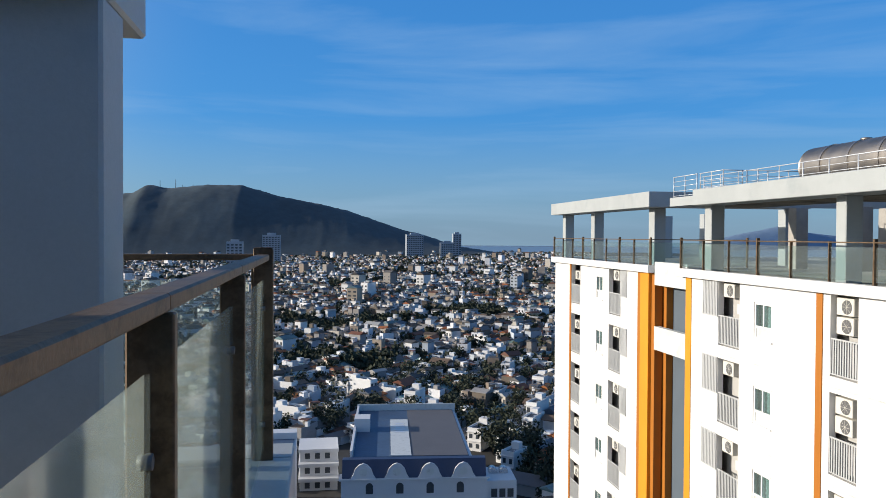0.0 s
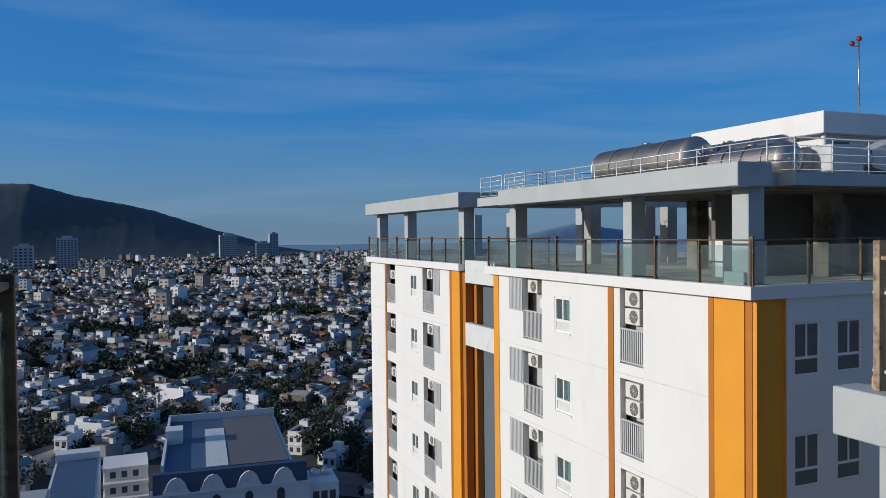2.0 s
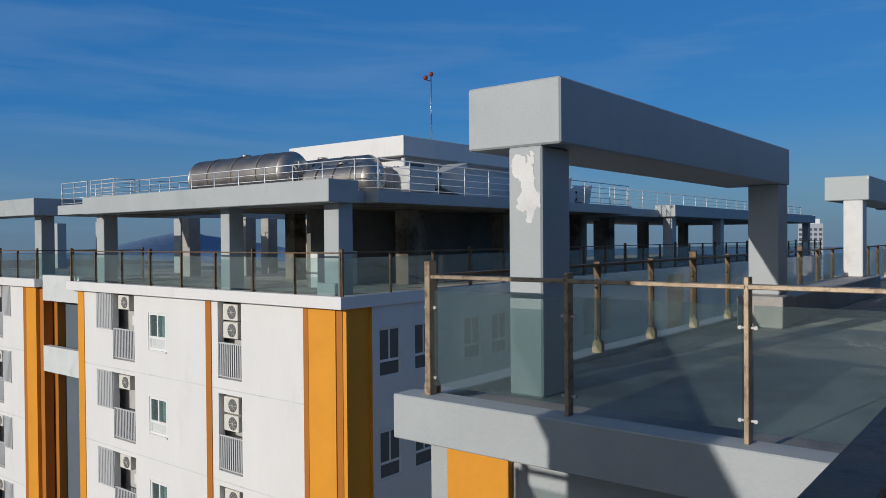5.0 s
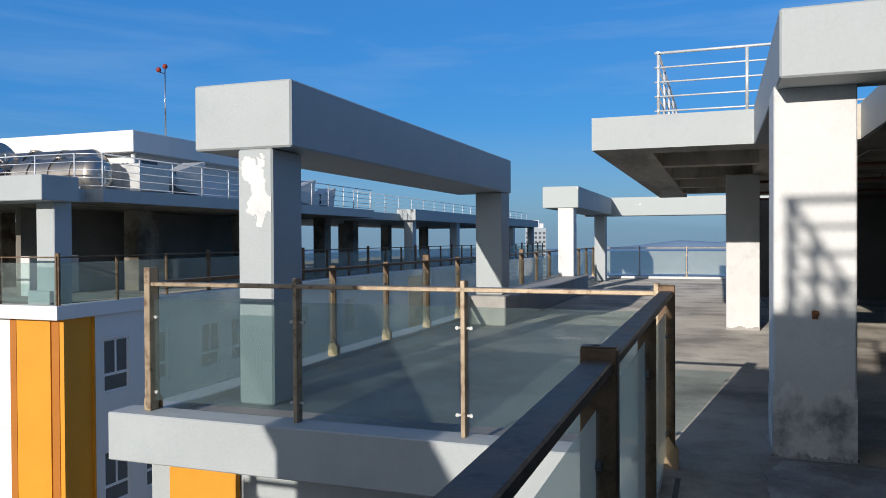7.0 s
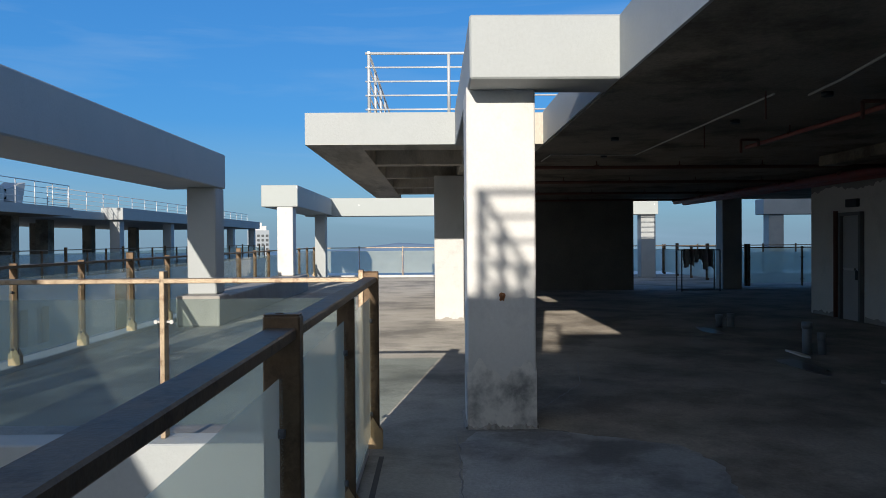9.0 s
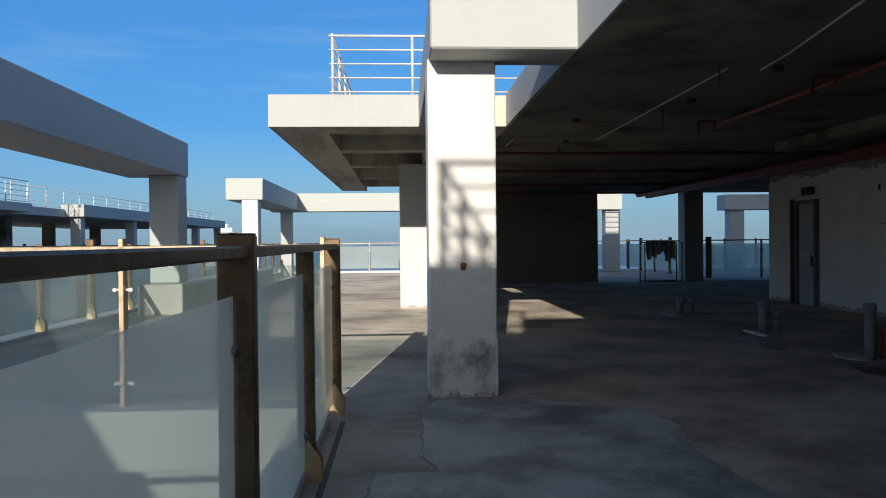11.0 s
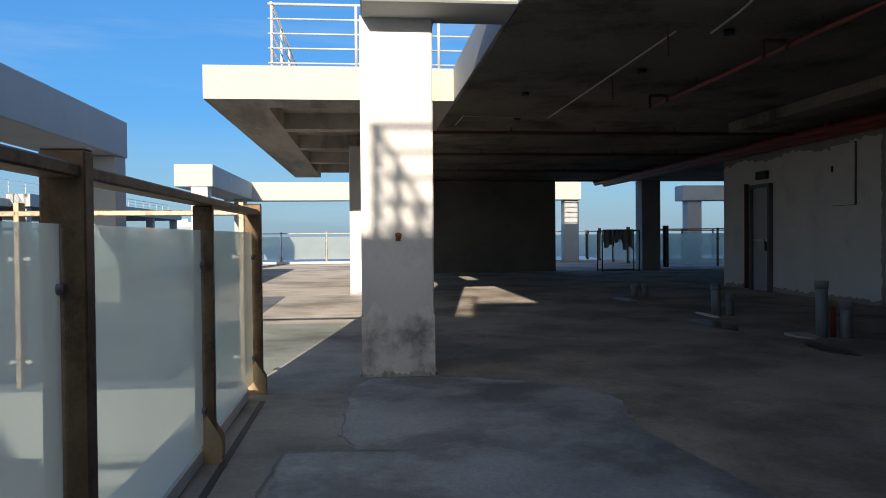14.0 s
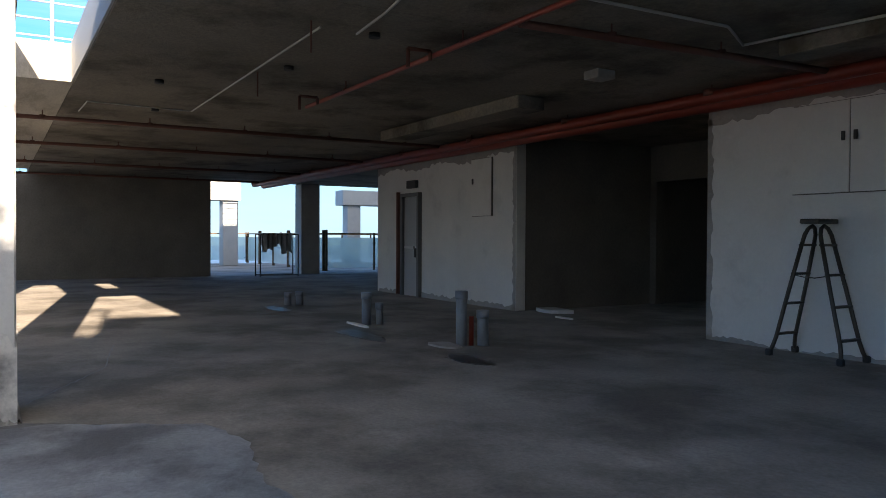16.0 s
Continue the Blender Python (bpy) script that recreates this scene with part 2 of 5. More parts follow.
PVC = mat("grey_drain_pipe", (0.22, 0.245, 0.265), 0.45, var=0.15, scale=5, fine=40, bump=0.05)
DOORGREY = mat("grey_door_paint", (0.42, 0.43, 0.43), 0.5, var=0.08, scale=2, fine=30, bump=0.03)
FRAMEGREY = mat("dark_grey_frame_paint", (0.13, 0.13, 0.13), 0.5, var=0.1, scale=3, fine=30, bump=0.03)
BLACKISH = mat("dark_recess", (0.03, 0.032, 0.035), 0.6, var=0.1, scale=3, fine=20, bump=0)
# Greyer than the facade white: shade of niches and inner walls painted in.
SHADE = mat("shaded_grey_niche_wall", (0.45, 0.44, 0.42), 0.8, var=0.1, scale=2, fine=20, bump=0.05)
ALU = mat("grey_louvre_metal", (0.52, 0.53, 0.53), 0.5, metal=0.2, var=0.06, scale=4, fine=30, bump=0.03)
FRAME = mat("white_window_frame", (0.75, 0.75, 0.74), 0.4, var=0.04, scale=4, fine=30, bump=0.02)
UNIT = mat("cream_plastic_case", (0.66, 0.64, 0.58), 0.5, var=0.06, scale=6, fine=40, bump=0.02)
PANE = mat("dark_window_glass", (0.075, 0.09, 0.10), 0.08, var=0.2, scale=0.8, fine=6, bump=0, spec=0.9)
LADDERM = mat("dark_ladder_steel", (0.10, 0.085, 0.07), 0.5, metal=0.5, var=0.2, scale=8, fine=60, bump=0.1)
CLOTH = mat("drying_cloth", (0.34, 0.34, 0.33), 0.95, var=0.15, scale=6, fine=60, bump=0.3)
GLASS = glass_mat("milky_green_glass", (0.82, 0.91, 0.88), 0.66, body=(0.82, 0.89, 0.79))
WGLASS = glass_mat("stained_green_glass", (0.80, 0.88, 0.84), 0.36, body=(0.46, 0.52, 0.48))
EGLASS = glass_mat("light_green_glass", (0.68, 0.79, 0.785), 0.17, body=(0.36, 0.44, 0.43))
TGLASS = glass_mat("tinted_green_glass", (0.70, 0.84, 0.84), 0.13)
CLEAR = glass_mat("clear_glass_edge", (0.97, 0.99, 0.98), 0.06, gloss=0.004)


# ---- helpers for shapes ----
def slab(bm, x0, y0, z0, x1, y1, z1, bevel=0.0):
    """A block between two corners, with worn edges where bevel is given."""
    vs = [bm.verts.new(c) for c in ((x0, y0, z0), (x1, y0, z0), (x1, y1, z0), (x0, y1, z0), (x0, y0, z1), (x1, y0, z1), (x1, y1, z1), (x0, y1, z1))]
    fs = [bm.faces.new([vs[i] for i in q]) for q in ((3, 2, 1, 0), (4, 5, 6, 7), (0, 1, 5, 4), (1, 2, 6, 5), (2, 3, 7, 6), (3, 0, 4, 7))]
    if bevel:
        bmesh.ops.bevel(bm, geom=list({e for f in fs for e in f.edges}), offset=bevel, segments=1, profile=0.5, affect="EDGES")


def block(x0, y0, z0, x1, y1, z1, bevel=0.0):
    bm = bmesh.new()
    slab(bm, x0, y0, z0, x1, y1, z1, bevel)
    return bm


def tube(bm, a, b, r, n=10, r2=None):
    """A closed round bar from a to b."""
    a, b = Vector(a), Vector(b)
    q = (b - a).to_track_quat("Z", "Y").to_matrix()
    rings = []
    for p, rr in ((a, r), (b, r if r2 is None else r2)):
        rings.append([bm.verts.new(p + q @ Vector((rr * math.cos(6.2832 * i / n), rr * math.sin(6.2832 * i / n), 0))) for i in range(n)])
    for i in range(n):
        f = bm.faces.new((rings[0][i], rings[0][(i + 1) % n], rings[1][(i + 1) % n], rings[1][i]))
        f.smooth = n > 6
    bm.faces.new(list(reversed(rings[0])))
    bm.faces.new(rings[1])


def pipe(points, r, n=8):
    bm = bmesh.new()
    for a, b in zip(points, points[1:]):
        tube(bm, a, b, r, n)
    return bm


def swept(points, r, n=8):
    """A bent round bar as one closed skin."""
    bm, rings = bmesh.new(), []
    pts = [Vector(p) for p in points]
    for i, p in enumerate(pts):
        d = (pts[min(i + 1, len(pts) - 1)] - pts[max(i - 1, 0)]).normalized()
        u = d.cross(Vector((0.13, 0.97, 0.2))).normalized()
        w = d.cross(u)
        rings.append([bm.verts.new(p + (u * math.cos(6.2832 * k / n) + w * math.sin(6.2832 * k / n)) * r) for k in range(n)])
    for a, b in zip(rings, rings[1:]):
        for k in range(n):
            bm.faces.new((a[k], a[(k + 1) % n], b[(k + 1) % n], b[k])).smooth = True
    bm.faces.new(rings[0])
    bm.faces.new(list(reversed(rings[-1])))
    bmesh.ops.recalc_face_normals(bm, faces=bm.faces)
    return bm


def prism(bm, pts, y0, y1, axis="y"):
    """A flat outline pushed along one axis."""
    put = (lambda u, v, w: (u, w, v)) if axis == "y" else (lambda u, v, w: (w, u, v)) if axis == "x" else (lambda u, v, w: (u, v, w))
    a = [bm.verts.new(put(u, v, y0)) for u, v in pts]
    b = [bm.verts.new(put(u, v, y1)) for u, v in pts]
    bm.faces.new(a)
    bm.faces.new(list(reversed(b)))
    for i in range(len(pts)):
        j = (i + 1) % len(pts)
        bm.faces.new((a[j], a[i], b[i], b[j]))


def mesh_of(name, bm, material):
    bmesh.ops.recalc_face_normals(bm, faces=bm.faces)
    me = bpy.data.meshes.new(name)
    bm.to_mesh(me)
    bm.free()
    me.materials.append(material)
    return me


def part(name, bm, material, parent=None, label=""):
    ob = new(name, mesh_of(name, bm, material))
    if parent is not None:
        ob.parent = parent
    return tagged(ob, label)


def part_like(name, me, parent, at=(0, 0, 0), turn=0.0):
    """Another object on a mesh that is already there."""
    ob = new(name, me)
    ob.parent, ob.location, ob.rotation_euler = parent, at, (0, 0, radians(turn))
    return ob


def thing(name, label, category, at=(0, 0, 0), group="", kind=""):
    ob = new(name)
    ob.location = at
    ob.empty_display_size = 0.2
    return tagged(ob, label, category, group, kind)


def setting(name, bm, material, label, category):
    return tagged(part(name, bm, material), label, category, kind="structure")


def holed(bm, axis, front, back, u0, u1, z0, z1, holes):
    """A wall across x (axis 'x': u is y) or across y (axis 'y': u is x) with openings (ua, ub, za, zb) that go through it."""
    us = sorted({u0, u1, *[v for h in holes for v in h[:2] if u0 < v < u1]})
    zs = sorted({z0, z1, *[v for h in holes for v in h[2:] if z0 < v < z1]})
    put = (lambda d, u, z: (d, u, z)) if axis == "x" else (lambda d, u, z: (u, d, z))
    cache = {}

    def v(d, u, z):
        k = (d, u, z)
        if k not in cache:
            cache[k] = bm.verts.new(put(*k))
        return cache[k]
    solid = [[not any(h[0] <= (a + b) / 2 <= h[1] and h[2] <= (c + d) / 2 <= h[3] for h in holes)
              for c, d in zip(zs, zs[1:])] for a, b in zip(us, us[1:])]
    for i, (a, b) in enumerate(zip(us, us[1:])):
        for j, (c, d) in enumerate(zip(zs, zs[1:])):
            if not solid[i][j]:
                continue
            bm.faces.new([v(front, *p) for p in ((a, c), (b, c), (b, d), (a, d))])
            bm.faces.new([v(back, *p) for p in ((a, d), (b, d), (b, c), (a, c))])
            for di, dj, p, q in ((-1, 0, (a, c), (a, d)), (1, 0, (b, d), (b, c)), (0, -1, (b, c), (a, c)), (0, 1, (a, d), (b, d))):
                ii, jj = i + di, j + dj
                if not (0 <= ii < len(solid) and 0 <= jj < len(solid[0])) or not solid[ii][jj]:
                    bm.faces.new((v(front, *p), v(front, *q), v(back, *q), v(back, *p)))


# ---- glass railing ----
def railing(p0, p1, posts, inward, label, group="glass railings", glass=EGLASS, feet=True, big=(), metal=BRONZE, top=1.40, base=0.0, w=0.1):
    """A glass railing from p0 to p1: posts at those distances from p0; inward: the side (1 or -1 of its local y) of the walker."""
    p0, p1 = Vector(p0), Vector(p1)
    length = (p1 - p0).length
    rz = math.atan2(p1.y - p0.y, p1.x - p0.x)
    root = thing("glass_railing", label, "railing", p0, group)
    root.rotation_euler = (0, 0, rz)
    bm = bmesh.new()
    slab(bm, -0.02, -0.05, 0.0, 0.02, 0.05, top - 0.076, 0.004)
    post_me = mesh_of("post", bm, metal)
    bm = bmesh.new()
    slab(bm, -0.035, -0.062, 0.0, 0.035, 0.062, top + 0.004, 0.005)
    slab(bm, -0.033, -0.060, top + 0.004, 0.033, 0.060, top + 0.010, 0.003)
    tube(bm, (0, 0.012, top + 0.009), (0, 0.012, top + 0.0125), 0.014, 12)
    big_me = mesh_of("post", bm, metal)
    bm = bmesh.new()
    s = 0.012 * inward
    for x0 in (-0.047, 0.039):
        prism(bm, [(s - 0.075, 0.0), (s + 0.075, 0.0), (s + 0.075, 0.13), (s, 0.25), (s - 0.075, 0.13)], x0, x0 + 0.008, "x")
    slab(bm, -0.039, s - 0.075, 0, 0.039, s + 0.075, 0.01)
    foot_me = mesh_of("foot_plate", bm, TAN)
    bm = bmesh.new()
    slab(bm, 0.020, -0.009, -0.010, 0.062, 0.009, 0.010, 0.003)
    tube(bm, (0.062, -0.015, 0), (0.062, 0.015, 0), 0.016, 12)
    clip_me = mesh_of("glass_clip", bm, GALVANISED if metal is WORNSUNBRONZE else FRAMEGREY)
    for i, d in enumerate(posts):
        if i in big:
            part_like("post", big_me, root, (d, 0, base))
        else:
            part_like("post", post_me, root, (d, 0, base))
        if feet:
            part_like("foot_plate", foot_me, root, (d, 0, base))
        for z in (0.28, 1.02):
            part_like("glass_clip", clip_me, root, (d, 0, z))
            part_like("glass_clip", clip_me, root, (d, 0, z), 180)
    for a, b in zip(posts, posts[1:]):
        ka, kb = (0.036 if posts.index(a) in big else 0.0), (0.036 if posts.index(b) in big else 0.0)
        part("top_rail", block(a + ka, -w / 2, top - 0.074, b - kb, w / 2, top - 0.034, 0.006), metal, root)
        pane = part("glass_pane", block(a + 0.045, -0.006, base + 0.1, b - 0.045, 0.006, 1.2), CLEAR, root)
        pane.data.materials.append(glass)
        for f in pane.data.polygons:
            f.material_index = 1 if f.normal.y > 0.9 else 0
    return root


def steps(length, n):
    return [length * i / n for i in range(n + 1)]

# ================= the roof terrace =================
bm = bmesh.new()
slab(bm, -14, -20, -0.34, 36.2, 0.30, 0)
slab(bm, -0.74, 0.30, -0.34, 6.06, 0.78, 0)
slab(bm, -14, 0.30, -0.34, -0.74, 5.44, 0)
slab(bm, 6.06, 0.30, -0.34, 36.2, 1.297, 0)
slab(bm, 15.903, 1.297, -0.34, 36.2, 5.44, 0)
setting("floor", bm, CONCRETE, "worn grey concrete roof terrace floor with dark water stains", "floor")

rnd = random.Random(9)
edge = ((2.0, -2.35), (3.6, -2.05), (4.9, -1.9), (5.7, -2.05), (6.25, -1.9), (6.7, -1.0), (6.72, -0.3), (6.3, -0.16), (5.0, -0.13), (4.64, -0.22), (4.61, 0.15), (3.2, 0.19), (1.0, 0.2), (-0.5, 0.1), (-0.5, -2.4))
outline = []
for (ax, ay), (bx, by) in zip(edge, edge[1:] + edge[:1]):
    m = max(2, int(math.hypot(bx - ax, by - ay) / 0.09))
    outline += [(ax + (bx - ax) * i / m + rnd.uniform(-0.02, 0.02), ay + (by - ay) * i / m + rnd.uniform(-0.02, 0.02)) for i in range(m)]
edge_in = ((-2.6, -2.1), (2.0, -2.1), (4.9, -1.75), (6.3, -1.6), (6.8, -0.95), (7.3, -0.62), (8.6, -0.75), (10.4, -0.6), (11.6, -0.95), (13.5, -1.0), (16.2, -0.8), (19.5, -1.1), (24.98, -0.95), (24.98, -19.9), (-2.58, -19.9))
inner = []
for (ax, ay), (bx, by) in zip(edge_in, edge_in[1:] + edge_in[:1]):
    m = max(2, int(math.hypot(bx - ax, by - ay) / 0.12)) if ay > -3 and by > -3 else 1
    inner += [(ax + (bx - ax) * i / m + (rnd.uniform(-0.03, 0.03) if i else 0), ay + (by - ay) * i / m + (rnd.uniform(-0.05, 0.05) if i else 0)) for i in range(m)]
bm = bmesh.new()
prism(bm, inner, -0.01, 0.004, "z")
setting("floor_inner", bm, SHADEDDIRT, "brown dusty floor coat under the roof slab, stained and darkened for shade", "floor")
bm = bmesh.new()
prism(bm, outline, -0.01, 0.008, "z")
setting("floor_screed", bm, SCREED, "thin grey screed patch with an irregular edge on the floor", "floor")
setting("floor_groove", block(-0.70, 0.43, -0.005, 6.0, 0.468, 0.003), BLACKISH, "dark narrow drain groove along the railing foot", "groove")
setting("floor_wing", block(6.06, 1.3, -0.34, 15.9, 5.44, 0), WINGFLOOR, "concrete floor of the terrace wing, coloured darker for shade", "floor")
bm = bmesh.new()
slab(bm, 6.05, 0.785, -0.37, 6.40, 5.80, 0.10, 0.012)
setting("trim_edge_west", bm, PAINT, "pale grey painted kerb band along the terrace edge", "kerb")
bm = bmesh.new()
slab(bm, 6.403, 5.447, -0.37, 36.2, 5.80, 0.07, 0.012)
setting("trim_edge_north", bm, PAINT, "pale grey painted kerb band along the terrace edge", "kerb")
bm = bmesh.new()
slab(bm, -1.06, 0.785, -0.37, -0.73, 5.445, 0.04, 0.012)
slab(bm, -14, 5.447, -0.37, -0.73, 5.80, 0.04, 0.012)
setting("trim_edge_wing", bm, PAINT, "pale grey painted kerb band along the wing of the terrace", "kerb")
bm = bmesh.new()
slab(bm, -0.725, 0.552, 0.002, 6.045, 0.79, 0.085, 0.008)
setting("trim_edge_inner", bm, CREAM, "low pale painted kerb under the glass railing", "kerb")

# the storeys below
bm = bmesh.new()
slab(bm, 6.32, 0.52, -60, 36, 5.5, -0.345)
slab(bm, -14, 0.52, -60, -1.0, 5.5, -0.345)
slab(bm, -14, -20, -60, 36, 0.515, -0.345)
setting("wall_below", bm, PAINT, "pale grey painted outer wall of the storeys below", "wall")
o = setting("trim_orange", block(6.24, 4.46, -14, 6.315, 5.22, -0.375), ORANGE, "orange painted strip on the outer wall", "wall")

# ---- columns and beams of the open frame ----
def column(x0, y0, x1, y1, z1, material, label, z0=0.0, bevel=0.02):
    return setting("column", block(x0, y0, z0, x1, y1, z1, bevel), material, label, "column")


def beam(x0, y0, z0, x1, y1, z1, label="pale grey painted concrete beam of the roof frame", material=PAINT):
    return setting("beam", block(x0, y0, z0, x1, y1, z1, 0.02), material, label, "beam")


# east wing pergola
col = column(7.18, 4.63, 7.80, 5.06, 2.752, PAINT, "pale grey concrete column with white patches of peeled paint")
bm = bmesh.new()
pts = {}
def peel_vertex(i, j):
    if (i, j) not in pts:
        w = noise.noise_vector(Vector((i * 0.9, j * 0.9, 5.0))) * 0.004
        pts[i, j] = bm.verts.new((7.1775, 4.645 + 0.0125 * i + w.x, 1.5 + 0.0125 * j + w.y))
    return pts[i, j]
for i in range(32):
    for j in range(96):
        u, v = i / 32, j / 96
        mid = 0.40 + 0.10 * math.sin(v * 9.0)
        f = 0.36 - abs(u - mid) * 1.1 - 2.2 * max(0.0, abs(v - 0.70) - 0.22) + 0.42 * noise.noise(Vector((u * 3.2, v * 7.0, 1.7))) + 0.16 * noise.noise(Vector((u * 11, v * 26, 4.0)))
        if f > 0.02:
            bm.faces.new((peel_vertex(i, j), peel_vertex(i, j + 1), peel_vertex(i + 1, j + 1), peel_vertex(i + 1, j)))
part("bare_patch", bm, CREAM, col, "white patch where the paint has peeled off")
beam(7.17, 4.39, 2.755, 16.23, 5.61, 3.47)
column(15.6, 4.42, 16.2, 5.0, 2.752, PAINT, "pale grey painted concrete column on a bare concrete block", z0=0.602)
setting("column_block", block(15.2, 4.25, 0, 15.93, 5.1, 0.6, 0.02), MORTAR, "bare concrete block under a column", "block")
setting("low_wall", block(15.94, 4.3, 0, 26.0, 5.2, 0.55, 0.02), MORTAR, "low dark concrete upstand along the terrace", "low wall")
# further pergola to the east
column(24.82, 4.57, 25.4, 5.08, 2.77, CREAM, "white concrete column of the further roof frame", z0=0.553)
beam(24.8, 4.41, 2.773, 33.0, 5.58, 3.47, "white weathered concrete beam of the further roof frame", PEEL)
column(32.4, 4.6, 32.95, 5.05, 2.77, PAINT, "pale grey concrete column of the further roof frame")
beam(33.003, -9.62, 2.72, 33.9, 5.58, 3.5, "white concrete cross beam of the further roof frame", PEEL)
column(33.25, -9.57, 33.85, -8.93, 2.717, PAINT, "pale grey column at the end of the cross beam")
# west wing pergola, mirrored
column(-2.36, 4.63, -1.69, 5.08, 2.752, PAINT, "pale grey concrete column in shade beside the railing")
beam(-11, 4.39, 2.755, -1.68, 5.62, 3.47)
column(-11, 4.45, -10.4, 5.0, 2.752, PAINT, "pale grey concrete column in shade")

# main column with its cap beam
col = column(6.83, -0.85, 7.43, -0.25, 2.99, CREAM, "cream white concrete column, damp stained at its foot", bevel=0.012)
bm = bmesh.new()
rnd = random.Random(3)
ring = []
for k, (xa, ya) in enumerate(((6.826, -0.854), (7.434, -0.854), (7.434, -0.246), (6.826, -0.246))):
    ring.append((xa, ya))
n = 30
lo, hi = [], []
for k in range(4):
    a, b = Vector(ring[k]), Vector(ring[(k + 1) % 4])
    for i in range(n):
        p = a.lerp(b, i / n)
        lo.append(bm.verts.new((p.x, p.y, 0.002)))
        hi.append(bm.verts.new((p.x, p.y, 0.52 + 0.07 * math.sin(i * 0.33 + k * 2) + 0.03 * math.sin(i * 0.9 + k) + rnd.uniform(-0.008, 0.008))))
for i in range(len(lo)):
    j = (i + 1) % len(lo)
    bm.faces.new((lo[i], lo[j], hi[j], hi[i]))
part("damp_plaster", bm, STAINED, col, "damp stained and blistered plaster")
bm = bmesh.new()
tube(bm, (6.829, -0.56, 1.17), (6.80, -0.56, 1.17), 0.022, 10)
tube(bm, (6.80, -0.56, 1.17), (6.77, -0.565, 1.165), 0.012, 8)
part("pipe_stub", bm, IRON, col, "rusty cut-off pipe stub")
bm = bmesh.new()
rnd = random.Random(5)
rim = []
for i in range(22):
    a = 6.2832 * i / 22
    k = rnd.uniform(0.7, 1.15)
    rim.append((-0.555 + 0.028 * k * math.cos(a), 1.165 + (0.028 if math.sin(a) > 0 else 0.055) * k * math.sin(a)))
prism(bm, rim, 6.8265, 6.83, "x")
part("rust_stain", bm, IRON, col, "rust stained broken plaster")
rnd = random.Random(17)
for k in range(4):
    a, b = Vector(ring[k]), Vector(ring[(k + 1) % 4])
    out = Vector((b.y - a.y, a.x - b.x)).normalized()
    bm = bmesh.new()
    lo, hi, inn = [], [], []
    for i in range(37):
        p = a.lerp(b, i / 36)
        e = 0.008 + 0.014 * rnd.random()
        h = 0.012 + 0.03 * rnd.random() ** 2 + 0.015 * math.sin(i * 0.4 + k)
        lo.append(bm.verts.new((p.x + out.x * (e + 0.006), p.y + out.y * (e + 0.006), 0.002)))
        hi.append(bm.verts.new((p.x + out.x * e, p.y + out.y * e, max(0.01, h))))
        inn.append(bm.verts.new((p.x, p.y, max(0.012, h + 0.008))))
    for i in range(36):
        bm.faces.new((lo[i], lo[i + 1], hi[i + 1], hi[i]))
        bm.faces.new((hi[i], hi[i + 1], inn[i + 1], inn[i]))
    part("broken_mortar", bm, MORTAR, col, "ragged broken mortar at the foot")
bm = bmesh.new()
slab(bm, 6.37, -1.505, 2.96, 6.98, -0.262, 3.48, 0.015)
setting("beam_cap", bm, PAINT, "pale grey concrete cap beam over the column", "beam")
bm = bmesh.new()
slab(bm, 6.984, -0.88, 2.963, 10.768, -0.265, 3.477, 0.01)
setting("beam_link", bm, PAINT, "pale grey concrete beam between cap and roof slab", "beam")

# roof slab with recessed panels in its soffit
bm = bmesh.new()
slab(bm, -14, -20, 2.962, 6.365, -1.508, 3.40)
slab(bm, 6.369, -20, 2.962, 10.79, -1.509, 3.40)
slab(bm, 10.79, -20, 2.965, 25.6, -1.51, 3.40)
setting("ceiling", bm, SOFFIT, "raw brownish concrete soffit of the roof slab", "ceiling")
bm = bmesh.new()
slab(bm, -6.0, -1.505, 2.955, 6.366, -1.48, 3.47)
slab(bm, 7.0, -1.505, 2.985, 10.78, -1.485, 3.43)
setting("trim_roof_edge", bm, PAINT, "pale grey painted edge of the roof slab", "trim")
bm = bmesh.new()
slab(bm, 10.775, -1.505, 2.985, 11.45, 1.795, 3.418)
slab(bm, 11.45, 1.05, 2.985, 24.0, 1.795, 3.418)
slab(bm, 11.45, -1.505, 2.985, 24.0, -0.45, 3.418)
for x in (13.6, 16.4, 19.4, 22.0):
    slab(bm, x, -0.45, 2.99, x + 0.35, 1.05, 3.25)
slab(bm, 11.45, -0.45, 3.25, 24.0, 1.05, 3.416)
setting("ceiling_overhang", bm, BOUNCESOFFIT, "raw concrete overhang with recessed panels in its soffit", "ceiling")
bm = bmesh.new()
slab(bm, 10.757, -0.262, 2.982, 10.772, 1.808, 3.425)
slab(bm, 10.772, 1.797, 2.982, 24.0, 1.808, 3.425)
setting("trim_overhang_edge", bm, PAINT, "pale grey painted edge of the overhanging roof slab", "trim")
col = column(15.82, -0.57, 16.42, 0.03, 2.98, CREAM, "cream white concrete column under the overhang, peeling at its foot", bevel=0.015)
bm = bmesh.new()
rnd = random.Random(12)
foot = [Vector(p) for p in ((15.816, -0.574), (16.424, -0.574), (16.424, 0.034), (15.816, 0.034))]
lo, hi = [], []
for k in range(4):
    for i in range(24):
        q = foot[k].lerp(foot[(k + 1) % 4], i / 24)
        lo.append(bm.verts.new((q.x, q.y, 0.002)))
        hi.append(bm.verts.new((q.x, q.y, 0.05 + 0.025 * rnd.random() + 0.02 * math.sin(i * 0.5 + k))))
for i in range(len(lo)):
    bm.faces.new((lo[i], lo[(i + 1) % len(lo)], hi[(i + 1) % len(lo)], hi[i]))
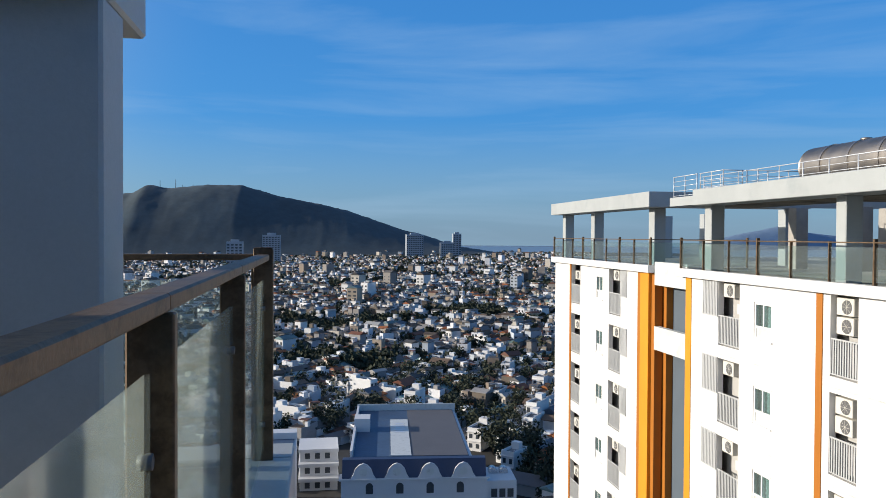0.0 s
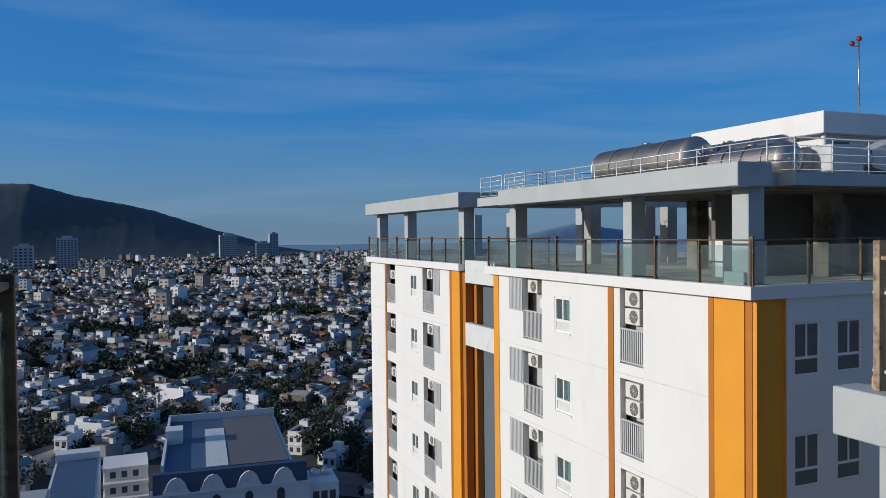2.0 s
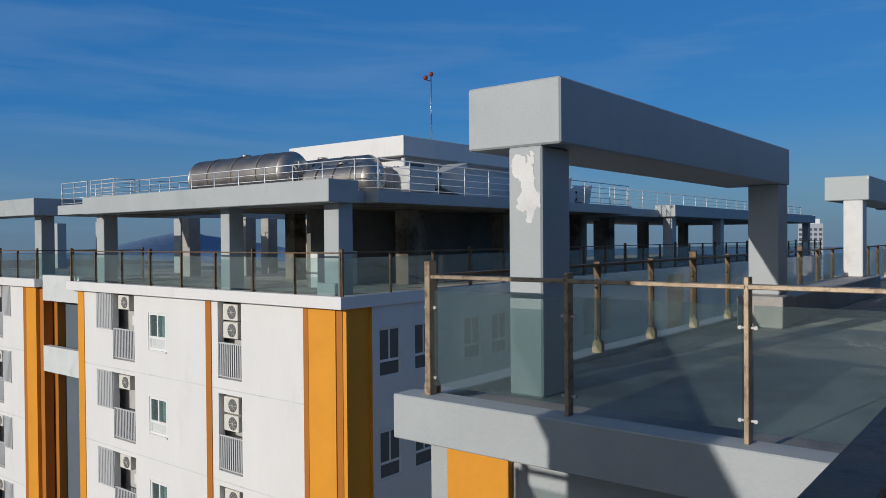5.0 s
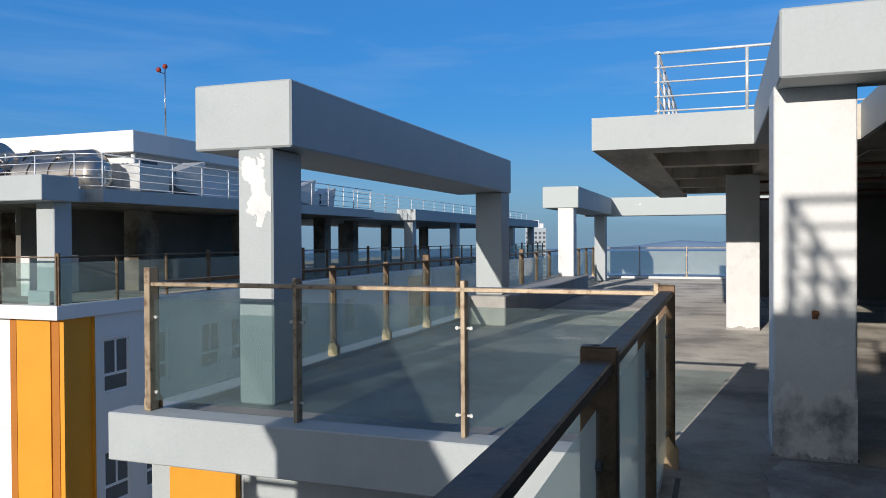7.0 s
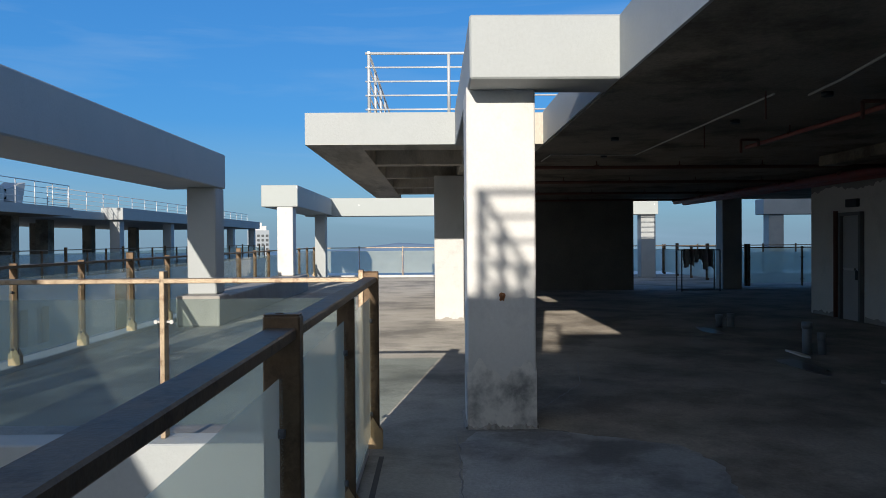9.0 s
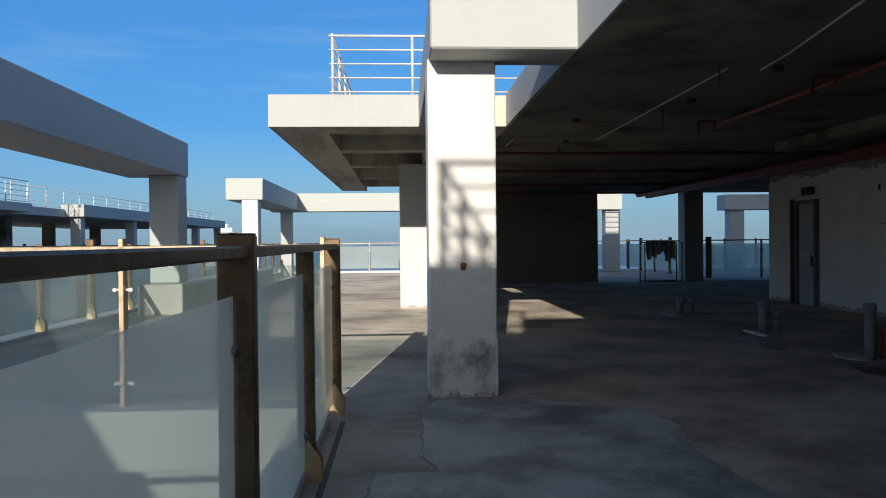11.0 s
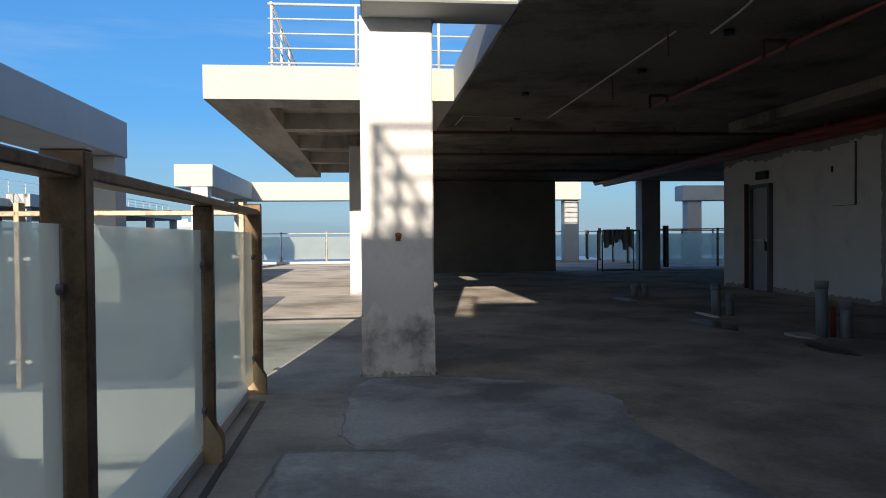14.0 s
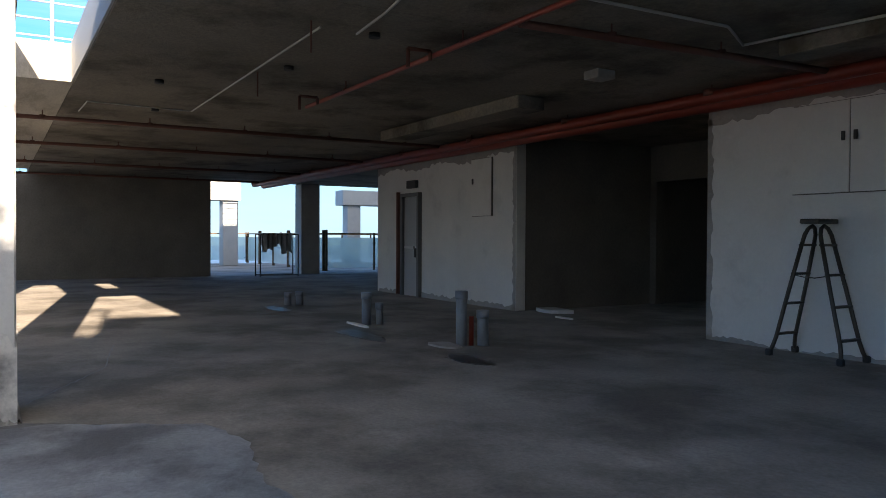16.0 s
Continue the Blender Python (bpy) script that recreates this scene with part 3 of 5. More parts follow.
part("bare_foot", bm, MORTAR, col, "bare foot where the plaster has come off")
column(25.0, -10.0, 25.6, -9.36, 2.96, MORTAR, "bare concrete column at the back opening")

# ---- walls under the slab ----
setting("wall_back", block(25.0, -6.45, 0, 25.3, -0.9, 2.962), DARKWALL, "bare wall at the back, coloured dark as if unlit", "wall")
setting("wall_south_east", block(11.6, -8.5, 0, 17.0, -8.3, 2.85, 0.012), PLASTER, "dusty white plastered wall with a ragged top", "wall")
setting("wall_south_west", block(-6.0, -8.5, 0, 7.6, -8.3, 2.80, 0.012), PLASTER, "dusty white plastered wall with worn corner", "wall")
setting("wall_return", block(16.8, -20, 0, 17.0, -8.503, 2.96), MORTAR, "bare rendered wall", "wall")
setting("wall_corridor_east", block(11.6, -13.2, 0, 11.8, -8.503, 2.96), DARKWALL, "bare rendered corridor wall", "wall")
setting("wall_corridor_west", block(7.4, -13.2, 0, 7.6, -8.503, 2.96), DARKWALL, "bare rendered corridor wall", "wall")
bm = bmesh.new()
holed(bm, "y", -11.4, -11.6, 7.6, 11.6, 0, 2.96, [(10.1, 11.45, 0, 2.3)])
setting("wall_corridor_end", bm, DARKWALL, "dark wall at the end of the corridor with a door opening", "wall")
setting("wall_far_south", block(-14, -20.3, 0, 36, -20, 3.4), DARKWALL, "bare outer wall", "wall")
# Unseen wall added to keep western light off the interior.
setting("wall_west_light_blocker", block(-2.8, -20, 0, -2.6, -0.3, 2.962), PLASTER, "unseen plastered wall added to dim the interior", "wall")
# Unseen wall added to block low sun; its outline follows the wanted shadows.
bm = bmesh.new()
slab(bm, -6.3, -20, 0, -6.0, 0.79, 5.02)
slab(bm, -6.3, 0.79, 0, -6.0, 2.40, 4.475)
setting("wall_west_sun_blocker", bm, PAINT, "unseen stepped wall added in the west to block low sun", "wall")
# Unseen block added to hide sky from the shaded column faces.
setting("wall_sky_blocker", block(-14, -20, 3.403, -3.0, -2.5, 6.6), PAINT, "unseen block added on the roof to cut sky light", "wall")
# Unseen block added so its shadow covers the column beyond the back opening.
setting("wall_roof_sun_blocker", block(15.0, -20, 3.402, 20.0, -10.5, 7.6), PAINT, "unseen block added on the roof slab to shade the column beyond", "wall")

# ---- metal pipe railing on roofs ----
def pipe_rail(points, label, height=0.85, bars=5, spacing=1.15, r=0.02, material=RAILGREY, group="roof rails"):
    root = thing("roof_railing", label, "railing", points[0], group)
    p0 = Vector(points[0])
    bm = bmesh.new()
    tube(bm, (0, 0, 0), (0, 0, height), r * 1.15, 8)
    me = mesh_of("post", bm, material)
    done = set()
    for a, b in zip(points, points[1:]):
        a, b = Vector(a) - p0, Vector(b) - p0
        n = max(1, round((b - a).length / spacing))
        for i in range(n + 1):
            q = a.lerp(b, i / n)
            k = (round(q.x, 2), round(q.y, 2))
            if k not in done:
                done.add(k)
                part_like("post", me, root, q)
        for j in range(bars):
            z = height * (j + 0.35) / (bars - 0.65)
            bm = bmesh.new()
            e = (b - a).normalized() * 0.05
            tube(bm, a - e + Vector((0, 0, z)), b + e + Vector((0, 0, z)), r if j == bars - 1 else r * 0.62, 8)
            part("top_bar" if j == bars - 1 else "bar", bm, material, root)
    return root


pipe_rail([(24.0, 0.93, 3.42), (10.89, 0.93, 3.42), (10.89, -1.3, 3.42), (10.89, -6.0, 3.40)], "light grey metal pipe railing on the roof slab")
# Unseen railing on the blocking wall, there for its shadow on the column.
pipe_rail([(-12.0, 1.6, 4.475), (-6.15, 1.6, 4.475), (-6.15, 0.85, 4.475)], "light grey metal pipe railing on the wall top", height=0.93, r=0.028)

# ---- glass railings of this terrace ----
railing((-0.92, 0.545, 0), (6.27, 0.545, 0), [0, 1.83, 3.65, 5.46, 7.19], -1, "glass railing with dark bronze steel posts and worn top rail", big=(0, 2, 4), glass=GLASS)
railing((6.27, 0.62, 0), (6.27, 5.45, 0), [0.0, 1.57, 3.18, 4.83], -1, "milky glass railing with weathered, sunlit-pale bronze posts above the void", base=0.1, feet=False, big=(3,), metal=WORNSUNBRONZE)
railing((6.34, 5.5, 0), (35.0, 5.5, 0), steps(28.66, 15), -1, "milky glass railing with bronze posts along the terrace edge", base=0.07, big=(0, 4, 8, 12), glass=WGLASS)
railing((35.0, -2.5, 0), (35.0, 5.43, 0), steps(7.93, 4), 1, "milky glass railing with weathered posts, coloured sunlit pale, at the far edge", base=0.1, glass=GLASS, metal=WORNSUNBRONZE)
railing((-0.92, 0.62, 0), (-0.92, 5.42, 0), [0, 1.46, 3.02, 4.80], 1, "glass railing with dark bronze steel posts along the wing", big=(3,), base=0.0, feet=False, glass=WGLASS, w=0.078)
railing((-10.0, 5.5, 0), (-0.98, 5.5, 0), steps(9.02, 5), -1, "glass railing with dark bronze steel posts along the wing", base=0.04, feet=False)
setting("trim_far_kerb", block(34.8, -2.5, 0.002, 35.3, 5.44, 0.10, 0.01), CREAM, "white kerb under the far railing", "kerb")
railing((35.0, -10.4, 0), (35.0, -2.56, 0), steps(7.84, 4), 1, "milky glass railing at the far edge", base=0.1, feet=False, glass=GLASS)
railing((25.77, -10.45, 0), (34.93, -10.45, 0), steps(9.16, 5), 1, "milky glass railing beyond the back opening", base=0.06, feet=False, big=(0, 2, 4), glass=GLASS)
railing((25.7, -19.5, 0), (25.7, -10.5, 0), steps(9.0, 5), 1, "milky glass railing beyond the back opening", base=0.06, feet=False, big=(5,), glass=GLASS)
railing((35.0, -19.5, 0), (35.0, -10.5, 0), steps(9.0, 6), 1, "milky glass railing at the far edge", base=0.1, feet=False, glass=GLASS)
column(35.3, -16.1, 35.9, -15.4, 2.752, PAINT, "pale grey column outside the back opening")
beam(35.15, -19.5, 2.755, 36.1, -15.1, 3.47)
setting("trim_roof_upstand", block(25.32, -14.0, 3.402, 25.58, -1.6, 3.66, 0.01), PAINT, "pale grey painted upstand along the roof slab", "trim")
pipe_rail([(25.45, -13.9, 3.66), (25.45, -1.7, 3.66)], "light grey metal pipe railing on the roof upstand", height=0.95, r=0.028)

# ================= the neighbouring tower =================
TX, TY, ST = 15.82, 16.55, 3.2          # its west and south faces, its storey height
N_ST = 6
holes = []
for k in range(N_ST):
    d = -ST * k
    holes += [(21.53, 22.84, -3.0 + d, -0.32 + d), (26.08, 27.26, -2.38 + d, -0.97 + d), (28.27, 29.9, -2.98 + d, -0.32 + d)]
bm = bmesh.new()
holed(bm, "x", TX, TX + 0.25, 18.18, 32.2, -60, -0.305, holes)
tower_s = setting("wall_tower_west", bm, WHITE, "sunlit white painted facade of the neighbouring tower", "facade")
holes = []
for k in range(N_ST):
    d = -ST * k
    holes += [(40.32, 42.05, -2.92 + d, -0.32 + d), (43.07, 44.03, -2.15 + d, -0.9 + d), (46.9, 48.6, -2.85 + d, -0.32 + d)]
bm = bmesh.new()
holed(bm, "x", TX, TX + 0.25, 38.0, 52.1, -60, -0.305, holes)
setting("wall_tower_north_block", bm, WHITE, "sunlit white painted facade of the neighbouring tower", "facade")
bm = bmesh.new()
slab(bm, TX + 1.0, TY + 0.3, -60, 75, 32.2, -0.31)
slab(bm, TX + 1.0, 38.0, -60, 40, 52.1, -0.31)
slab(bm, TX + 0.25, 18.2, -60, TX + 1.0, 18.4, -0.31)
slab(bm, TX + 0.25, 32.0, -60, TX + 1.0, 32.2, -0.31)
slab(bm, TX + 0.25, 38.0, -60, TX + 1.0, 38.2, -0.31)
slab(bm, TX + 0.25, 51.9, -60, TX + 1.0, 52.1, -0.31)
slab(bm, TX + 3.5, 32.2, -60, 40, 38.0, -0.31)
setting("wall_tower_core", bm, SHADE, "inner walls of the neighbouring tower, coloured a shade grey", "wall")
bm = bmesh.new()
sh = []
for k in range(N_ST):
    for x in (17.23, 18.91, 21.6, 23.3, 26.0, 27.7, 30.4, 32.1):
        sh.append((x, x + 1.0, -2.55 - ST * k, -1.02 - ST * k))
holed(bm, "y", TY, TY + 0.3, 16.92, 75, -60, -0.305, sh)
setting("wall_tower_south", bm, WHITE, "white painted south facade of the tower in shade", "facade")
# fine joint lines between the storeys
bm = bmesh.new()
for k in range(1, N_ST + 1):
    z = -0.15 - ST * k
    slab(bm, TX - 0.008, 18.2, z - 0.02, TX - 0.001, 23.19, z + 0.02)
    slab(bm, TX - 0.008, 23.53, z - 0.02, TX - 0.001, 32.18, z + 0.02)
    slab(bm, TX - 0.008, 38.02, z - 0.02, TX - 0.001, 52.08, z + 0.02)
setting("trim_tower_joints", bm, PALEPANEL, "thin storey joint on the white facade", "trim")

# orange pilasters
def pilaster(x0, y0, x1, y1, material, z1=-0.31, z0=-24):
    return setting("pilaster", block(x0, y0, z0, x1, y1, z1), material, "orange painted pilaster of the tower facade", "pilaster")


pilaster(TX - 0.02, 16.98, TX + 0.6, 18.17, ORANGE)
pilaster(TX + 0.02, 16.72, TX + 0.3, 16.975, DARKORANGE)
pilaster(TX + 0.04, TY + 0.02, TX + 0.2, 16.715, ORANGE)
pilaster(TX + 0.2, TY + 0.06, TX + 1.05, TY + 0.5, ORANGE)
pilaster(TX + 1.052, TY - 0.01, TX + 1.1, TY + 0.5, ORANGE)
pilaster(TX - 0.03, 18.175, TX + 0.24, 18.4, DARKORANGE)
pilaster(TX - 0.035, 23.2, TX + 0.1, 23.52, DARKORANGE)
pilaster(TX - 0.03, 32.205, TX + 0.4, 32.72, ORANGE)
pilaster(TX - 0.03, 37.62, TX + 0.4, 37.995, DARKORANGE)
pilaster(TX - 0.06, 36.6, TX + 0.5, 37.6, ORANGE)
pilaster(TX + 0.1, 36.2, TX + 0.5, 36.58, DARKORANGE)
pilaster(TX + 0.55, 35.84, TX + 3.4, 36.9, DARKORANGE)
pilaster(39.9, TY - 0.03, 42.1, TY + 0.1, ORANGE)
# This strip stands in for a thin red-brown downpipe.
pilaster(TX - 0.04, 48.62, TX + 0.1, 48.9, DARKORANGE)
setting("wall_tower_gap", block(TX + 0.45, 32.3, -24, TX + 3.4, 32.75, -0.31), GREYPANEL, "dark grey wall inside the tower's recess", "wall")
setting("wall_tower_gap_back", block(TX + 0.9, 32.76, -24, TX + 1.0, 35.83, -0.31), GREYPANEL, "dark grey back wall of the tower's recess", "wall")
for k in range(2):
    z = 0.25 - ST * k
    setting("spandrel", block(TX + 0.05, 32.76, z - 1.15, TX + 0.35, 36.15, z), PALEPANEL, "pale concrete panel bridging the tower's recess", "panel")

# windows, louvred niches and air conditioners of the tower
def tower_window(y, z, group="tower windows"):
    root = thing("window", "white framed sliding window in the sunlit facade", "window", (TX, y, z), group)
    bm = bmesh.new()
    holed(bm, "x", 0.03, 0.11, 0.0, 1.18, 0, 1.41, [(0.09, 0.55, 0.52, 1.32), (0.63, 1.09, 0.52, 1.32), (0.09, 1.09, 0.09, 0.42)])
    part("window_frame", bm, FRAME, root)
    for a, b, c, d in ((0.06, 0.56, 0.5, 1.35), (0.62, 1.12, 0.5, 1.35)):
        part("pane", block(0.06, a, c, 0.07, b, d), TGLASS, root)
    part("pane", block(0.06, 0.06, 0.06, 0.07, 1.12, 0.42), PALEPANEL, root, "frosted lower pane")
    # Flat dark sheet in place of the unlit room's shade.
    part("room_shade_sheet", block(0.235, 0.0, 0.0, 0.245, 1.18, 1.41), FRAMEGREY, root, "dark sheet standing for the dim room behind the panes")
    part("window_sill", block(-0.05, -0.05, -0.06, 0.05, 1.23, -0.003, 0.005), WHITE, root)
    part("window_trim", block(-0.02, -0.06, 1.413, 0.03, 1.24, 1.46), WHITE, root)
    bm = bmesh.new()
    for i in range(8):
        slab(bm, 0.16, 0.1 + 0.05 * i, 0.5, 0.19, 0.13 + 0.05 * i, 1.35)
    part("curtain", bm, CREAM, root, "pale curtain")
    return root


def air_conditioner(label="cream outdoor air conditioner unit on a niche wall", fans=1):
    root = thing("air_conditioner", label, "air conditioner", (0, 0, 0), "air conditioners")
    for i in range(fans):
        z = 0.62 * i
        body = part("case", block(0, 0, z, 0.32, 0.82, z + 0.56, 0.02), UNIT, root)
        bm = bmesh.new()
        tube(bm, (-0.012, 0.32, z + 0.28), (-0.002, 0.32, z + 0.28), 0.23, 18)
        part("fan_opening", bm, FRAMEGREY, body)
        bm = bmesh.new()
        for k in range(4):
            a = k * math.pi / 4
            tube(bm, (-0.02, 0.32 - 0.22 * math.cos(a), z + 0.28 - 0.22 * math.sin(a)), (-0.02, 0.32 + 0.22 * math.cos(a), z + 0.28 + 0.22 * math.sin(a)), 0.006, 4)
        part("grille", bm, UNIT, body)
    return root


def niche(width, height, louvre_w, side, z_rail=1.25):
    """A service niche behind an opening: railing of slats below, louvre panel beside, back wall."""
    root = thing("service_niche", "service niche with slatted metal guard in the sunlit facade", "niche", (0, 0, 0), "service niches")
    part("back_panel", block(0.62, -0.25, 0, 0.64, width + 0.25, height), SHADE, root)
    guard = part("guard_frame", block(0.02, 0.0, z_rail - 0.05, 0.06, width, z_rail), ALU, root)
    part("guard_frame", block(0.02, 0.0, 0.06, 0.06, width, 0.10), ALU, root)
    part("guard_frame", block(0.02, 0.0, 0.10, 0.06, 0.04, z_rail - 0.05), ALU, root)
    part("guard_frame", block(0.02, width - 0.04, 0.10, 0.06, width, z_rail - 0.05), ALU, root)
    n = int(width / 0.115)
    me = mesh_of("slat", block(0.025, -0.03, 0.1, 0.055, 0.03, z_rail - 0.05), ALU)
    for i in range(1, n):
        part_like("slat", me, root, (0, width * i / n, 0))
    if louvre_w:
        y0 = width if side > 0 else -louvre_w
        zl = height - 1.45
        me = mesh_of("louvre", block(-0.045, -0.045, zl, -0.015, 0.045, height - 0.02), ALU)
        m = int(louvre_w / 0.125)
        for i in range(m):
            part_like("louvre", me, root, (0, y0 + (i + 0.5) * louvre_w / m, 0))
        part("louvre_frame", block(-0.05, y0, zl - 0.04, -0.003, y0 + louvre_w, zl), ALU, root)
        part("louvre_frame", block(-0.05, y0, height - 0.02, -0.003, y0 + louvre_w, height + 0.02), ALU, root)
    return root


def clothes_pegged(y, z):
    root = thing("laundry", "pale laundry hanging in a service niche", "laundry", (TX + 0.5, y, z), "laundry")
    for i, (w, h) in enumerate(((0.25, 0.5), (0.3, 0.4))):
        bm = bmesh.new()
        slab(bm, 0, 0.4 * i, -h, 0.02, 0.4 * i + w, 0, 0.008)
        part("garment", bm, CREAM, root)
    return root


niche_a, niche_b, niche_c, niche_d = niche(1.31, 2.68, 0, 1), niche(1.63, 2.66, 1.27, 1), niche(1.73, 2.6, 0.9, -1), niche(1.7, 2.53, 0, 1)
ac_one, ac_two = air_conditioner(), air_conditioner("pair of cream air conditioner units stacked in a niche", 2)
for k in range(N_ST):
    d = -ST * k
    for proto, y, z in ((niche_a, 21.53, -3.0), (niche_b, 28.27, -2.98), (niche_c, 40.32, -2.92), (niche_d, 46.9, -2.85)):
        if k == 0:
            proto.location = (TX, y, z)
        else:
            copy_thing(proto, pose(TX, y, z + d))
    tower_window(26.08, -2.38 + d)
    tower_window(43.0, -2.2 + d)
    for proto, y, z in ((ac_two, 21.95, -1.62), (ac_one, 28.95, -0.98), (ac_one, 40.95, -0.98), (ac_one, 47.5, -1.3)):
        copy_thing(proto, pose(TX + 0.16, y, z + d))
    if k % 2 == 0:
        clothes_pegged(28.6, -1.25 + d)
ac_one.location, ac_two.location = (TX + 0.16, 47.5, -1.3 - ST * N_ST), (TX + 0.16, 21.95, -1.62 - ST * N_ST)
for k in range(N_ST):
    for x in (17.23, 18.91, 21.6, 23.3):
        root = thing("window", "white framed window in the shaded south facade", "window", (x, TY, -2.55 - ST * k), "south windows")
        bm = bmesh.new()
        hs = [(0.06, 0.47, 0.55, 1.47), (0.53, 0.94, 0.55, 1.47), (0.06, 0.94, 0.06, 0.47)]
        holed(bm, "y", 0.03, 0.10, 0.0, 1.0, 0, 1.53, hs)
        part("window_frame", bm, FRAME, root)
        for a, b, c, e in hs:
            part("pane", block(a, 0.05, c, b, 0.06, e), PANE, root)
        part("window_trim", block(-0.07, -0.03, 1.533, 1.07, 0.02, 1.6), WHITE, root)

# tower roof terrace
bm = bmesh.new()
slab(bm, 15.9, 16.9, -0.3, 75, 33.2, 0.0)
slab(bm, 15.9, 36.2, -0.3, 40, 52.0, 0.0)
slab(bm, 19.0, 33.2, -0.3, 40, 36.2, 0.0)
setting("floor_tower", bm, CONCRETE, "grey concrete roof terrace of the neighbouring tower", "floor")
for x0, y0, x1, y1 in ((15.53, 16.45, 15.9, 33.2), (15.9, 16.45, 75, 16.898), (15.53, 36.2, 15.9, 52.2), (15.9, 52.0, 40, 52.2), (15.9, 33.0, 19, 33.22), (15.9, 36.18, 19.0, 36.4)):
    setting("trim_tower_edge", block(x0, y0, -0.304, x1, y1, 0.07, 0.01), WHITE, "white painted kerb band around the tower roof", "kerb")
for p0, p1, n in (((15.7, 33.0, 0), (15.7, 16.6, 0), 8), ((15.72, 16.6, 0), (75, 16.6, 0), 28), ((15.7, 52.0, 0), (15.7, 36.3, 0), 8),
                  ((15.72, 36.3, 0), (19, 36.3, 0), 2), ((19.0, 33.1, 0), (15.78, 33.1, 0), 2)):
    L = (Vector(p1) - Vector(p0)).length
    railing(p0, p1, steps(L, n), 1, "tinted glass railing around the tower roof", "tower railings", glass=WGLASS if n == 28 else TGLASS, feet=False, base=0.05,
            big=tuple(range(0, n + 1, 3)))
for y0, y1 in ((17.25, 17.9), (22.7, 23.2), (31.3, 31.9)):
    column(16.23, y0, 16.85, y1, 2.86, PAINT, "pale grey column of the tower roof frame")
for y0, y1 in ((37.03, 37.7), (45.6, 46.2), (51.2, 51.8)):
    column(16.23, y0, 16.85, y1, 2.95, PAINT, "pale grey column of the tower roof frame")
    column(23.5, y0, 24.1, y1, 2.95, PAINT, "pale grey column of the tower roof frame")
setting("column_plinth", block(16.1, 17.3, 0, 16.229, 18.1, 0.42, 0.02), PAINT, "pale painted plinth beside a column", "plinth")
beam(15.44, 16.83, 2.86, 16.70, 31.5, 3.54)
beam(15.44, 35.95, 2.953, 16.95, 52.0, 3.72)
beam(16.953, 35.95, 2.953, 24.2, 37.2, 3.72)
bm = bmesh.new()
slab(bm, 17.42, 16.68, 2.9, 35.7, 17.3, 3.28)
slab(bm, 17.06, 17.3, 2.9, 35.7, 27.0, 3.28)
slab(bm, 16.703, 17.3, 2.9, 17.06, 31.5, 3.26)
slab(bm, 17.06, 27.0, 2.9, 20.0, 34.0, 3.28)
slab(bm, 20.0, 33.6, 2.9, 35.7, 34.0, 3.28)
slab(bm, 34.5, 27.0, 2.9, 35.7, 33.6, 3.28)
slab(bm, 16.953, 31.6, 2.88, 17.06, 34.0, 3.3)
slab(bm, 15.6, 31.502, 2.9, 16.95, 34.0, 3.30)
slab(bm, 35.9, 17.9, 2.88, 75, 30, 3.3, 0.02)
setting("ceiling_tower", bm, PAINT, "pale grey roof slab of the neighbouring tower", "roof slab")
# Thin sheets added below the slab to darken its shaded underside.
setting("ceiling_tower_soffit", block(17.44, 16.72, 2.884, 35.68, 26.98, 2.898), SOFFIT, "brown concrete soffit sheet darkening the underside of the tower roof", "soffit")
setting("ceiling_tower_soffit", block(17.08, 26.983, 2.884, 19.98, 33.98, 2.898), SOFFIT, "brown concrete soffit sheet darkening the underside of the tower roof", "soffit")
for x, y in ((23.2, 31.0), (25.6, 32.3), (21.4, 33.0), (29.0, 32.8)):
    column(x, y, x + 0.62, y + 0.62, 2.882, MORTAR, "bare concrete column in the open part of the tower roof")
beam(41.9, 16.9, 2.9, 74.5, 18.1, 3.56)
for x in (42.3, 50.5, 58, 66, 73.6):
    column(x, 17.25, x + 0.6, 17.8, 2.897, PAINT, "pale grey column of the tower roof frame")
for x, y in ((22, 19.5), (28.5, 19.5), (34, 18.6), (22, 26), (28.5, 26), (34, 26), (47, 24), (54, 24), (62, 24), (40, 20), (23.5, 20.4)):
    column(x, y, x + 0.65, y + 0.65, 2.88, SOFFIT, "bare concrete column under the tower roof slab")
bm = bmesh.new()
slab(bm, 18.9, 21.5, 0, 34, 21.7, 2.88)
setting("wall_tower_roof", bm, DARKWALL, "dark bare wall under the tower roof slab", "wall")
setting("low_wall", block(18.85, 21.1, 0, 20.9, 21.48, 1.3, 0.02), CREAM, "low pale wall under the tower roof slab", "low wall")
setting("electrical_box", block(23.42, 20.42, 1.6, 23.49, 20.85, 2.1, 0.01), CREAM, "pale box on a column under the tower roof", "box")

